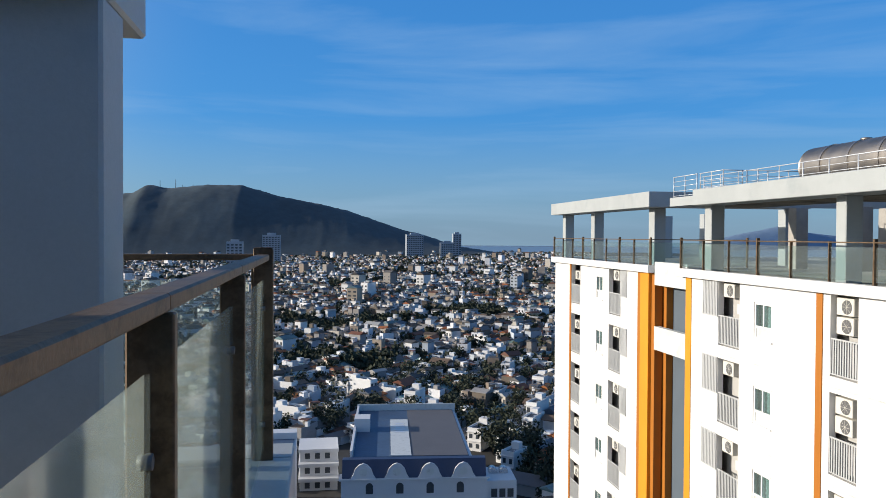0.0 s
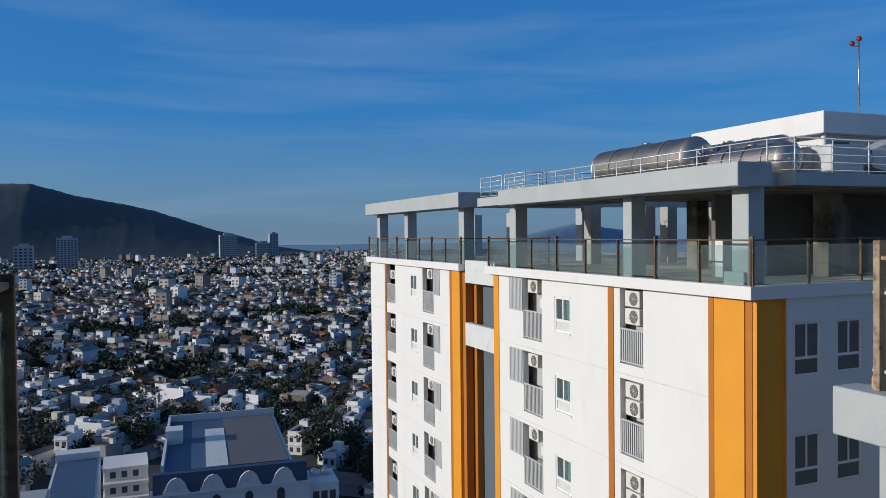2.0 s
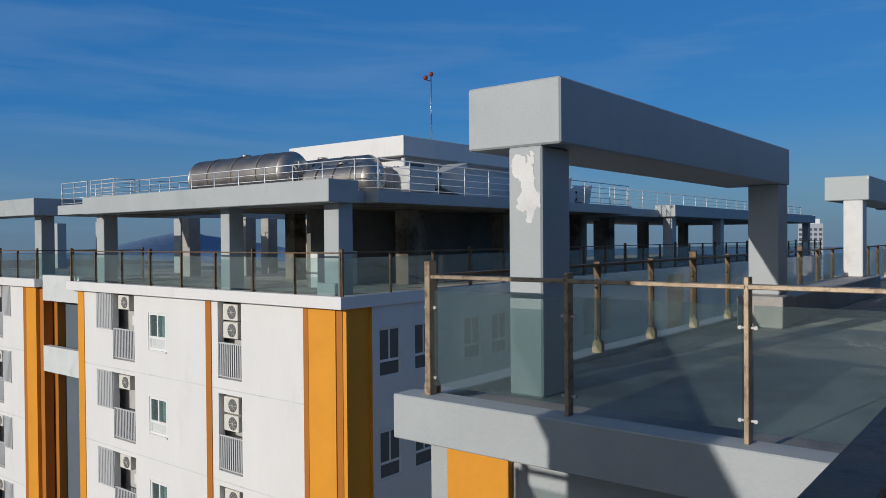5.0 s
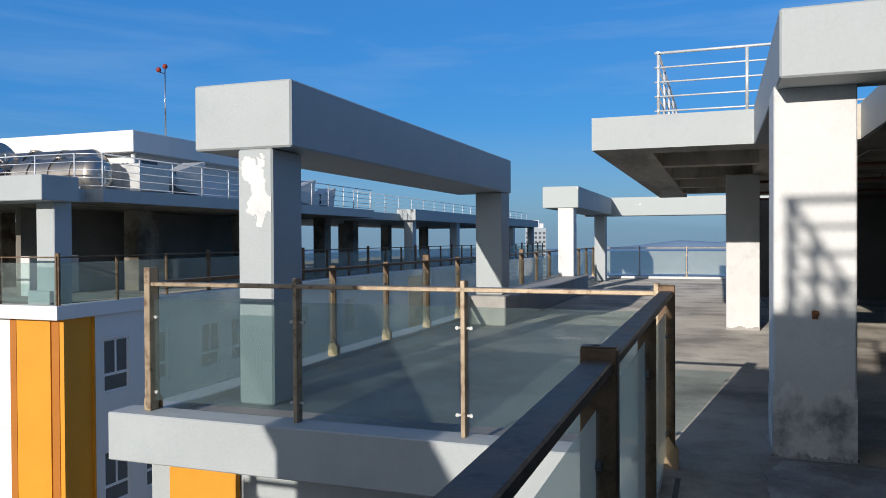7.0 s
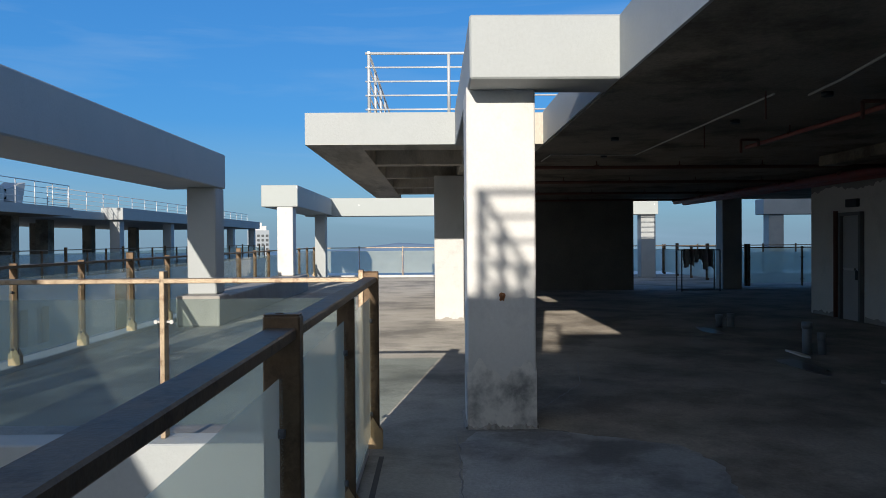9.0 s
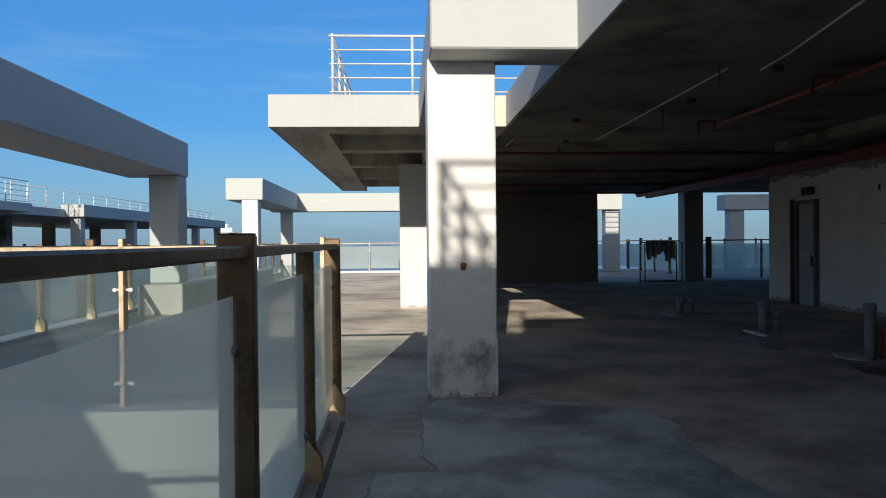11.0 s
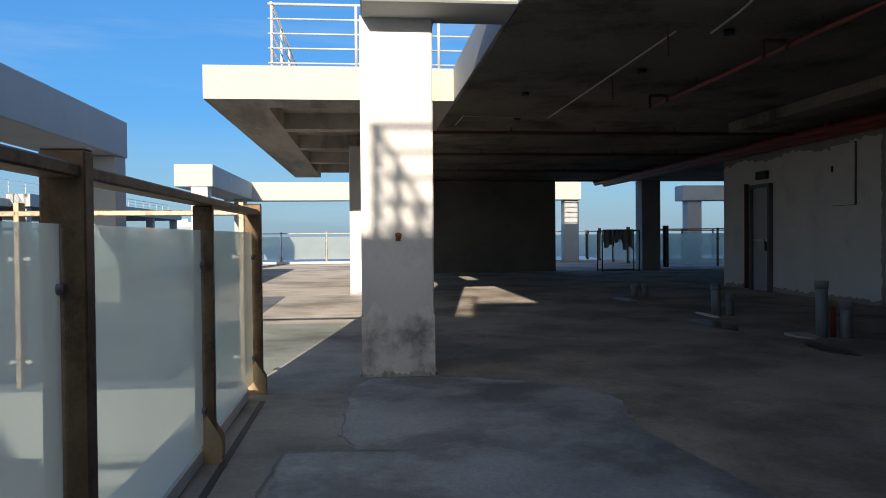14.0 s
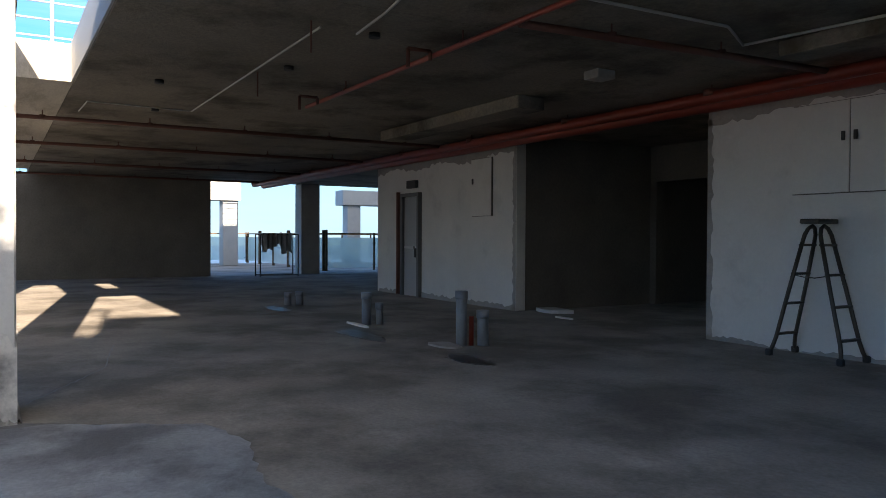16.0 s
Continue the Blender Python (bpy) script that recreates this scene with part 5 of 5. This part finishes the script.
# ================= the town below =================
GZ = -60.0
EARTH = mat("town_ground", (0.045, 0.043, 0.040), 0.9, var=0.3, scale=0.03, fine=0.6, bump=0, stain=(0.05, 0.07, 0.035), stain_scale=0.01)
SEA = mat("sea_water", (0.19, 0.265, 0.33), 0.45, var=0.1, scale=0.004, fine=0.05, bump=0)
HILL = mat("wooded_hill", (0.045, 0.072, 0.088), 0.95, var=0.35, scale=0.006, fine=0.05, bump=0, stain=(0.045, 0.075, 0.09), stain_scale=0.012)
# Pale blue base colour carries the haze of distance.
FARHILL = mat("haze_painted_far_hill", (0.16, 0.245, 0.35), 0.95, var=0.08, scale=0.004, fine=0.03, bump=0)
LEAF = mat("tree_leaves", (0.030, 0.040, 0.020), 0.8, var=0.4, scale=0.05, fine=0.7, bump=0)
TRUNK = mat("tree_bark", (0.09, 0.07, 0.05), 0.9)
TOWNWALL = mat("town_walls", (0.6, 0.6, 0.6), 0.8, var=0.2, scale=0.12, fine=1.4, bump=0, islands=[
    (0.74, 0.74, 0.73), (0.26, 0.24, 0.22), (0.56, 0.51, 0.43), (0.42, 0.46, 0.50), (0.78, 0.77, 0.76), (0.16, 0.13, 0.10), (0.64, 0.64, 0.63), (0.40, 0.33, 0.25), (0.70, 0.70, 0.70), (0.34, 0.33, 0.32), (0.24, 0.19, 0.15), (0.76, 0.76, 0.77)])
TOWNROOF = mat("town_roofs", (0.4, 0.4, 0.4), 0.8, var=0.3, scale=0.15, fine=1.8, bump=0, islands=[
    (0.11, 0.105, 0.10), (0.28, 0.27, 0.26), (0.07, 0.07, 0.07), (0.20, 0.075, 0.04), (0.16, 0.155, 0.15), (0.09, 0.065, 0.05), (0.36, 0.115, 0.04), (0.13, 0.12, 0.11),
    (0.12, 0.20, 0.21), (0.15, 0.10, 0.07), (0.36, 0.36, 0.35), (0.10, 0.12, 0.15), (0.14, 0.06, 0.04), (0.06, 0.055, 0.05)])
TOWNWIN = mat("town_window_openings", (0.05, 0.06, 0.07), 0.4, var=0.2, scale=0.3, fine=2, bump=0)
NAVY = mat("navy_roof_tiles", (0.035, 0.05, 0.10), 0.5, var=0.15, scale=0.5, fine=3, bump=0.1)
BLUEROOF = mat("faded_blue_sheet_roof", (0.055, 0.10, 0.17), 0.6, var=0.3, scale=0.1, fine=1.5, bump=0.05, stain=(0.10, 0.13, 0.17), stain_scale=0.06)
# Distance haze is mixed into this wall colour.
HAZY = mat("haze_painted_far_wall", (0.34, 0.38, 0.42), 0.8, var=0.06, scale=0.05, fine=0.5, bump=0)
VILLA = mat("pale_blue_white_paint", (0.62, 0.625, 0.63), 0.7, var=0.05, scale=0.2, fine=1.5, bump=0.03)

bm = bmesh.new()
R, n = 4800, 64
c = bm.verts.new((0, 0, GZ))
ringv = [bm.verts.new((R * math.cos(6.2832 * i / n), R * math.sin(6.2832 * i / n), GZ)) for i in range(n)]
for i in range(n):
    bm.faces.new((c, ringv[i], ringv[(i + 1) % n]))
setting("ground", bm, EARTH, "dark streets and gardens of the town", "ground")
bm = bmesh.new()
for pts in ([(-4700, 2750), (4000, 2750), (2300, 4150), (0, 4750), (-2300, 4150)], [(1300, 2749), (1300, -2600), (4000, -2600), (4780, 0), (4000, 2749)]):
    bm.faces.new([bm.verts.new((x, y, GZ + 0.6)) for x, y in pts])
setting("water", bm, SEA, "calm grey blue sea beyond the town", "sea")


def ridge(name, pts, y0, depth, material, label, axis="y", rough=0.0):
    """A hill from a few heights along its ridge, falling off to both sides, with uneven slopes."""
    nx, ny = 240, 40
    xs, hs = [p[0] for p in pts], [p[1] for p in pts]
    bm, grid = bmesh.new(), []
    for i in range(nx + 1):
        x = xs[0] + (xs[-1] - xs[0]) * i / nx
        h = float(np.interp(x, xs, hs)) + 60
        row = []
        for j in range(ny + 1):
            v = 2 * j / ny - 1
            k = math.cos(v * math.pi / 2) ** 1.3
            q = Vector((x * 0.006, v * 4, 3.1))
            z = GZ - 1 + h * k * (1 + 0.03 * noise.noise(q * 2) * (1 - k)) + 2.2 * noise.noise(q * 7) * k
            z += rough * (1.3 * noise.noise(Vector((x * 0.035, v * 16, 1.3))) + 1.6 * noise.noise(Vector((x * 0.11, v * 40, 7.7)))) * k ** 0.5
            row.append(bm.verts.new((x, y0 + v * depth, z) if axis == "y" else (y0 + v * depth, x, z)))
        grid.append(row)
    for a, b in zip(grid, grid[1:]):
        for j in range(ny):
            f = bm.faces.new((a[j], b[j], b[j + 1], a[j + 1]))
            f.smooth = True
    return setting(name, bm, material, label, "hill")


ridge("backdrop_hill", [(-1500, 60), (-1100, 95), (-640, 118), (-540, 124), (-500, 150), (-440, 140), (-330, 152), (-230, 152), (-120, 120), (0, 98), (80, 80), (170, 50), (250, 22), (330, 2), (430, -30), (600, -58)],
      2400, 380, HILL, "dark wooded hill beyond the town", rough=1.0)
ridge("backdrop_far_hill", [(-900, -58), (-700, -35), (-500, -12), (-350, -25), (-200, 5), (0, -20), (200, -8), (420, -35), (700, -58)], 4400, 160, FARHILL, "far hills across the water, painted pale for haze", axis="x")
ridge("backdrop_hill_across_bay", [(1700, -58), (2035, 14), (2150, 35), (2282, 62), (2380, 30), (2600, 8), (3000, -58)], 3500, 120, FARHILL, "far hills across the water, painted pale for haze")
for i, (x, h) in enumerate(((-470, 22), (-425, 26), (-405, 18), (-375, 20))):
    m2 = thing("radio_mast", "thin radio mast on the wooded hill", "mast", (x, 2400, 128 + (12 if i < 2 else 4)), "radio masts")
    bm = bmesh.new()
    tube(bm, (0, 0, 0), (0, 0, h), 1.2, 6, 0.5)
    part("pole", bm, HILL, m2)

# houses: the nearer ones with storeys, roofs and windows as things of their own
crnd = random.Random(21)
HOUSE_WALLS = [mat("house_wall_%s" % nm, c, 0.8, var=0.1, scale=0.15, fine=1.5, bump=0) for nm, c in
               (("white", (0.74, 0.73, 0.71)), ("blue", (0.46, 0.51, 0.56)), ("cream", (0.58, 0.53, 0.45)), ("grey", (0.38, 0.37, 0.36)))]
HOUSE_ROOFS = [mat("house_roof_%s" % nm, c, 0.8, var=0.15, scale=0.2, fine=2, bump=0) for nm, c in
               (("grey", (0.25, 0.25, 0.26)), ("rust", (0.26, 0.10, 0.055)), ("dark", (0.12, 0.12, 0.13)), ("teal", (0.14, 0.27, 0.29)), ("orange", (0.45, 0.16, 0.05)))]


def house(w, d, h, wall, roof, pitched, words):
    root = thing("house", words, "house", (0, 0, 0), "town houses")
    part("wall", block(-w / 2, -d / 2, 0, w / 2, d / 2, h), wall, root)
    if pitched:
        bm = bmesh.new()
        e = 0.5
        prism(bm, [(-w / 2 - e, h), (w / 2 + e, h), (0, h + w * 0.28)], -d / 2 - e, d / 2 + e)
        part("roof", bm, roof, root)
    else:
        bm = bmesh.new()
        holed_h = 0.9
        for a in ((-w / 2, -d / 2, w / 2, -d / 2 + 0.25), (-w / 2, d / 2 - 0.25, w / 2, d / 2), (-w / 2, -d / 2 + 0.25, -w / 2 + 0.25, d / 2 - 0.25), (w / 2 - 0.25, -d / 2 + 0.25, w / 2, d / 2 - 0.25)):
            slab(bm, a[0], a[1], h, a[2], a[3], h + holed_h)
        part("parapet", bm, wall, root)
        part("roof", block(-w / 2 + 0.25, -d / 2 + 0.25, h, w / 2 - 0.25, d / 2 - 0.25, h + 0.15), roof, root)
        part("stair_house", block(-w / 2.2, d / 5, h + 0.15, w / 6, d / 2 - 0.4, h + 2.2), wall, root)
        bm = bmesh.new()
        tube(bm, (w / 4, -d / 4, h + 0.2), (w / 4, -d / 4 + 1.6, h + 0.2 + 0.01), 0.55, 10)
        part("roof_tank", bm, STEEL, root)
    nf = int(h / 3.3)
    win = mesh_of("window", block(-0.6, -0.05, 0, 0.6, 0.0, 1.5), TOWNWIN)
    for f in range(nf):
        for x in ((-w / 4, w / 4) if w < 9 else (-w / 3, 0, w / 3)):
            part_like("window", win, root, (x, -d / 2, 1.0 + 3.3 * f))
        part("floor_band", block(-w / 2 - 0.25, -d / 2 - 0.5, 3.2 * (f + 1), w / 2 + 0.05, -d / 2, 3.2 * (f + 1) + 0.18), wall, root)
    return root


protos = []
for i, (w, d, h, a, b, p) in enumerate(((5, 9, 7, 0, 0, 0), (6, 9, 5, 2, 1, 1), (4.4, 11, 10, 0, 2, 0), (7, 9, 4.5, 3, 0, 1), (5, 11, 7, 1, 0, 0), (9, 14, 4, 3, 2, 1), (6, 8, 4.5, 0, 4, 1), (7, 10, 4.5, 2, 3, 1), (5, 12, 7, 0, 2, 0), (6, 12, 4, 3, 1, 1), (5, 10, 4, 3, 2, 1))):
    words = ("%s town house with a %s %s roof" % (("white", "pale blue", "cream", "grey")[a], ("grey", "rust red", "dark", "teal", "orange")[b], "pitched" if p else "flat"))
    protos.append(house(w, d, h, HOUSE_WALLS[a], HOUSE_ROOFS[b], p, words))
used = 0
y = 92.0
while y < 400:
    half_l, half_r = -0.27 * y - 14, 0.33 * y + 12
    x = half_l
    while x < half_r:
        x += crnd.uniform(6.5, 10.0)
        yy = y + crnd.uniform(-3, 3)
        if (-20 < x < 46 and 95 < yy < 222) or crnd.random() < 0.16 or used >= 295:
            continue
        k = crnd.randrange(len(protos))
        m = pose(x, yy, GZ, 0, 0, crnd.choice((-42, -38, -50, -30, -60, 48)) + crnd.uniform(-6, 6))
        o = copy_thing(protos[k], m)
        o.scale = (crnd.uniform(0.72, 0.98), crnd.uniform(0.68, 0.95), crnd.uniform(0.6, 0.95))
        used += 1
        last_y = y
    y += crnd.uniform(11, 13.5)
for i, o in enumerate(protos):
    o.location = (-60 + 15 * i if i < 4 else 60 + 12 * i, 415, GZ)
TOWN_FROM = last_y + 6

# the rest of the town, too many to count
def boxes_mesh(name, boxes, material, label, category):
    vs, fs = [], []
    for x, yy, w, d, z0, z1, a, ridge_h in boxes:
        ca, sa, b = math.cos(a), math.sin(a), len(vs)
        for z in (z0, z1):
            for u, v in ((-w, -d), (w, -d), (w, d), (-w, d)):
                vs.append((x + (u * ca - v * sa) / 2, yy + (u * sa + v * ca) / 2, z))
        fs += [(b, b + 1, b + 5, b + 4), (b + 1, b + 2, b + 6, b + 5), (b + 2, b + 3, b + 7, b + 6), (b + 3, b, b + 4, b + 7)]
        if ridge_h:
            for u, v in ((0, -d), (0, d)):
                vs.append((x + (u * ca - v * sa) / 2, yy + (u * sa + v * ca) / 2, z1 + ridge_h))
            fs += [(b + 4, b + 5, b + 8), (b + 6, b + 7, b + 9), (b + 5, b + 6, b + 9, b + 8), (b + 7, b + 4, b + 8, b + 9)]
        else:
            fs.append((b + 4, b + 5, b + 6, b + 7))
    me = bpy.data.meshes.new(name)
    me.from_pydata(vs, [], fs)
    me.materials.append(material)
    return tagged(new(name, me), label, category, kind="stuff")


walls, roofs, wins, trees = [], [], [], []
y = 94.0
while y < 2450:
    half_l, half_r = -0.30 * y - 20, 0.36 * y + 20
    x = half_l
    far = y > 900
    while x < half_r:
        x += crnd.uniform(3.2, 6.4) * (1.0 if not far else 1.3)
        yy = y + crnd.uniform(-4, 4)
        near = yy < TOWN_FROM + 6
        if near and (-22 < x < 48 and yy < 226):
            continue
        g = noise.noise(Vector((x * 0.02, yy * 0.015, 0.3)))
        if g > 0.29 or crnd.random() < 0.13:
            if not far or crnd.random() < 0.35:
                trees.append((x, yy, crnd.uniform(4, 8) * (1 if not far else 1.2)))
            continue
        w, d = crnd.uniform(2.8, 5.2), crnd.uniform(4.5, 9.5)
        h = crnd.choice((3, 3.4, 3.5, 4, 4, 5, 6.5, 7, 7.5, 9.5, 11)) * crnd.uniform(0.85, 1.15) * (0.62 if near else 0.85)
        if y > 520 and crnd.random() < 0.005:
            h, w, d = crnd.uniform(13, 22), crnd.uniform(7, 11), crnd.uniform(8, 13)
        a = radians(crnd.choice((-40, -40, 50, -28, -55)) + crnd.uniform(-9, 9))
        walls.append((x, yy, w, d, GZ, GZ + h, a, 0))
        if crnd.random() < 0.6:
            roofs.append((x, yy, w + 0.9, d + 0.9, GZ + h + 0.01, GZ + h + 0.25, a, w * crnd.uniform(0.18, 0.34)))
        else:
            roofs.append((x, yy, w - 0.7, d - 0.7, GZ + h - 0.1, GZ + h + 0.12, a, 0))
            if crnd.random() < 0.55:
                walls.append((x + crnd.uniform(-1, 1), yy + crnd.uniform(-2, 2), w * 0.5, d * 0.35, GZ + h + 0.12, GZ + h + 2.2, a, 0))
            if y < 800:
                for _ in range(crnd.randrange(1, 4)):
                    k = crnd.uniform(0.6, 1.5)
                    walls.append((x + crnd.uniform(-0.4, 0.4) * w, yy + crnd.uniform(-0.4, 0.4) * d, k, k * 1.3, GZ + h + 0.12, GZ + h + crnd.uniform(0.8, 1.9), a, 0))
            if crnd.random() < 0.65:
                roofs.append((x + crnd.uniform(-1, 1), yy - d * 0.25, w * 0.6, d * 0.3, GZ + h + 1.9, GZ + h + 2.1, a, 0))
        if y < 1000:
            for f in range(int(h / 3.3)):
                for s in (-1, 1):
                    u, v = s * w * 0.26, -d / 2 - 0.03
                    ca, sa = math.cos(a), math.sin(a)
                    if sa < 0:
                        wins.append((x + u * ca - v * sa, yy + u * sa + v * ca, w * 0.26, 0.1, GZ + 1 + 3.3 * f, GZ + 2.5 + 3.3 * f, a, 0))
                    else:
                        u2, v2 = -w / 2 - 0.03, s * d * 0.28
                        wins.append((x + u2 * ca - v2 * sa, yy + u2 * sa + v2 * ca, 0.1, d * 0.18, GZ + 1 + 3.3 * f, GZ + 2.5 + 3.3 * f, a, 0))
    y += crnd.uniform(6.6, 9.2) * (1.0 if not far else 1.4)
boxes_mesh("town_walls", walls, TOWNWALL, "crowded pale low houses of the town", "houses")
boxes_mesh("town_roofs", roofs, TOWNROOF, "flat and pitched roofs of the crowded town", "roofs")
boxes_mesh("town_windows", wins, TOWNWIN, "dark window openings of the town houses", "windows")

# trees between the houses
y = 95.0
while y < 400:
    for i in range(9):
        x = crnd.uniform(-0.27 * y - 10, 0.33 * y + 10)
        if not (-22 < x < 48 and y < 222):
            trees.append((x, y + crnd.uniform(-6, 6), crnd.uniform(4.5, 8)))
    y += 9
vs, fs, tv, tf = [], [], [], []
for x, yy, h in trees:
    leaves = 260 if yy < 330 else 70 if yy < 800 else 22
    size = 0.5 if yy < 330 else 1.1 if yy < 800 else 2.6
    lobes = [(crnd.uniform(-0.5, 0.5) * h, crnd.uniform(-0.5, 0.5) * h, crnd.uniform(0.55, 1.05) * h) for _ in range(5)]
    for _ in range(leaves):
        lx, ly, lz = crnd.choice(lobes)
        v = Vector((crnd.gauss(0, 1), crnd.gauss(0, 1), crnd.gauss(0, 1))).normalized() * h * 0.33 * crnd.random() ** 0.4
        c = Vector((x + lx + v.x, yy + ly + v.y, GZ + lz + v.z))
        a, b = Vector((crnd.uniform(-1, 1), crnd.uniform(-1, 1), crnd.uniform(-1, 1))).normalized(), Vector((crnd.uniform(-1, 1), crnd.uniform(-1, 1), crnd.uniform(-1, 1))).normalized()
        k = len(vs)
        vs += [tuple(c + a * size), tuple(c + b * size), tuple(c - a * size), tuple(c - b * size)]
        fs.append((k, k + 1, k + 2, k + 3))
    k = len(tv)
    tv += [(x - 0.25, yy, GZ), (x + 0.25, yy, GZ), (x + 0.1, yy, GZ + h * 0.7), (x - 0.1, yy, GZ + h * 0.7), (x, yy - 0.25, GZ), (x, yy + 0.25, GZ), (x, yy + 0.1, GZ + h * 0.7), (x, yy - 0.1, GZ + h * 0.7)]
    tf += [(k, k + 1, k + 2, k + 3), (k + 4, k + 5, k + 6, k + 7)]
me = bpy.data.meshes.new("tree_crowns")
me.from_pydata(vs, [], fs)
me.materials.append(LEAF)
tagged(new("tree_crowns", me), "dark green tree crowns between the houses", "trees", kind="stuff")
me = bpy.data.meshes.new("tree_trunks")
me.from_pydata(tv, [], tf)
me.materials.append(TRUNK)
tagged(new("tree_trunks", me), "tree trunks between the houses", "trees", kind="stuff")

# the hall with the navy mansard and blue roof
v = thing("banquet_hall", "pale hall with navy mansard, four dormers and blue sheet roof", "building", (4.0, 158.0, GZ), "")
v.rotation_euler = (0, 0, radians(-5))
v.scale = (1.08, 0.80, 1.0)
part("wall", block(0, 0, 0, 28, 4.0, 11), VILLA, v)
part("wall", block(1.5, 4.003, 0, 25.5, 58, 14.5), VILLA, v)
part("side_wing", block(28.003, 2, 0, 34, 14, 10), VILLA, v)
bm = bmesh.new()
prism(bm, [(0.2, 11.4), (3.7, 11.4), (3.7, 15.0), (1.6, 15.0)], 0.2, 27.8, "x")
part("mansard_roof", bm, NAVY, v)
part("cornice", block(-0.4, -0.4, 11.003, 28.4, 4.3, 11.38), VILLA, v)
part("roof", block(2.2, 4.4, 14.503, 24.8, 57.5, 14.9), BLUEROOF, v, "faded blue sheet roof")
part("roof_half", block(13.6, 4.5, 14.905, 24.7, 57.4, 15.0), HOUSE_ROOFS[2], v, "grey sheet half of the roof")
part("roof_strip", block(9.5, 4.6, 14.905, 13.5, 44, 15.1), PALEPANEL, v, "pale roof strip")
for i in range(5):
    part("lettering", block(10.6, 28 + 2.4 * i, 15.102, 12.6, 29.6 + 2.4 * i, 15.13), RAILGREY, v, "plain grey bar of lettering")
part("parapet", block(1.5, 57.503, 14.503, 25.5, 58, 16.6), PALEPANEL, v)
part("parapet", block(1.5, 4.4, 14.503, 2.0, 57.5, 16.2), VILLA, v)
part("stair_house", block(1.6, 30, 14.51, 5, 36, 18), VILLA, v)
for i in range(4):
    x = 4.2 + 6.4 * i
    bm = bmesh.new()
    outline = [(x - 2.4, 11.4), (x + 2.4, 11.4), (x + 1.9, 12.2), (x + 1.5, 13.4), (x + 0.8, 14.2), (x, 14.5), (x - 0.8, 14.2), (x - 1.5, 13.4), (x - 1.9, 12.2)]
    prism(bm, outline, -0.1, 0.6)
    dm = part("dormer", bm, VILLA, v)
    bm = bmesh.new()
    tube(bm, (x, -0.14, 12.7), (x, -0.105, 12.7), 0.8, 16)
    part("roundel", bm, PALEPANEL, dm)
for i in range(4):
    for z in (1.2, 4.7, 8.2):
        x = 5.4 + 5.8 * i
        bm = bmesh.new()
        outline = [(x - 0.7, z), (x + 0.7, z), (x + 0.7, z + 1.7), (x + 0.4, z + 2.15), (x, z + 2.3), (x - 0.4, z + 2.15), (x - 0.7, z + 1.7)]
        prism(bm, outline, -0.06, 0.0)
        part("window", bm, TOWNWIN, v)
for i in range(3):
    part("window", block(29 + 1.6 * i, 1.95, 6.5, 30.2 + 1.6 * i, 2.0, 8.3), TOWNWIN, v)
for i, x in enumerate((30, 32.2)):
    bm = bmesh.new()
    tube(bm, (x, 8, 10.3), (x, 10.8, 10.3), 0.9, 14)
    part("roof_tank", bm, STEEL, v)
a = thing("annex", "long low building with a faded blue roof", "building", (-14.0, 128.0, GZ))
part("wall", block(0, 0, 0, 8.5, 54, 14.5), VILLA, a)
part("roof", block(0.5, 0.5, 14.503, 8.0, 50, 14.8), BLUEROOF, a)
part("parapet", block(0, 50.2, 14.503, 8.5, 54, 16.2), VILLA, a)
b3 = thing("terraced_block", "white block with stacked terraces behind the annex", "building", (-5.0, 186.0, GZ))
for i in range(3):
    for wx in (1.2, 3.6, 6.0):
        part("window", block(wx, i * 1.2 - 0.05, 3.2 * i + 0.6, wx + 1.2, i * 1.2 - 0.003, 3.2 * i + 2.0), TOWNWIN, b3)
    part("storey", block(0, i * 1.2, 3.2 * i, 9, 12, 3.2 * i + 2.4), VILLA, b3)
    part("balcony", block(-0.3, i * 1.2 - 1.0, 3.2 * i + 2.403, 9.3, 12, 3.2 * i + 3.19), VILLA, b3)

# tall blocks far off
def high_rise(x, y, w, d, h, cols, rows, label):
    root = thing("high_rise", label, "building", (x, y, GZ), "far tower blocks")
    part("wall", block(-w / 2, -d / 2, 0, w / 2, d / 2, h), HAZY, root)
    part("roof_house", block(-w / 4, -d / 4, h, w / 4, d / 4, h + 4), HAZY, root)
    ww, hh = w / cols, (h - 4) / rows
    me = mesh_of("window", block(-ww * 0.3, -0.3, 0, ww * 0.3, 0, hh * 0.55), TOWNWIN)
    for i in range(cols):
        for j in range(rows):
            part_like("window", me, root, (-w / 2 + (i + 0.5) * ww, -d / 2, 2 + hh * j))
    return root


high_rise(-90, 1500, 33, 22, 61, 6, 15, "pale tower block with rows of windows before the hill")
high_rise(-158, 1500, 30, 20, 48, 4, 8, "cream and grey hotel block before the hill")
high_rise(241, 1950, 43, 26, 64, 8, 12, "pale apartment block at the foot of the hill")
high_rise(326, 1950, 34, 24, 44, 6, 7, "pale block at the edge of the town")
high_rise(362, 2010, 22, 18, 67, 3, 12, "pale block near the shore")
hr = high_rise(0, 0, 19, 18, 72, 5, 17, "white tall apartment block far along the shore")
part("upper_storeys", block(-6, -7, 72.01, 3, 7, 79), VILLA, hr)
part("upper_storeys", block(3.01, -6, 72.01, 7, 5, 76), VILLA, hr)
hr.location, hr.rotation_euler = (700, 160, GZ), (0, 0, radians(-78))
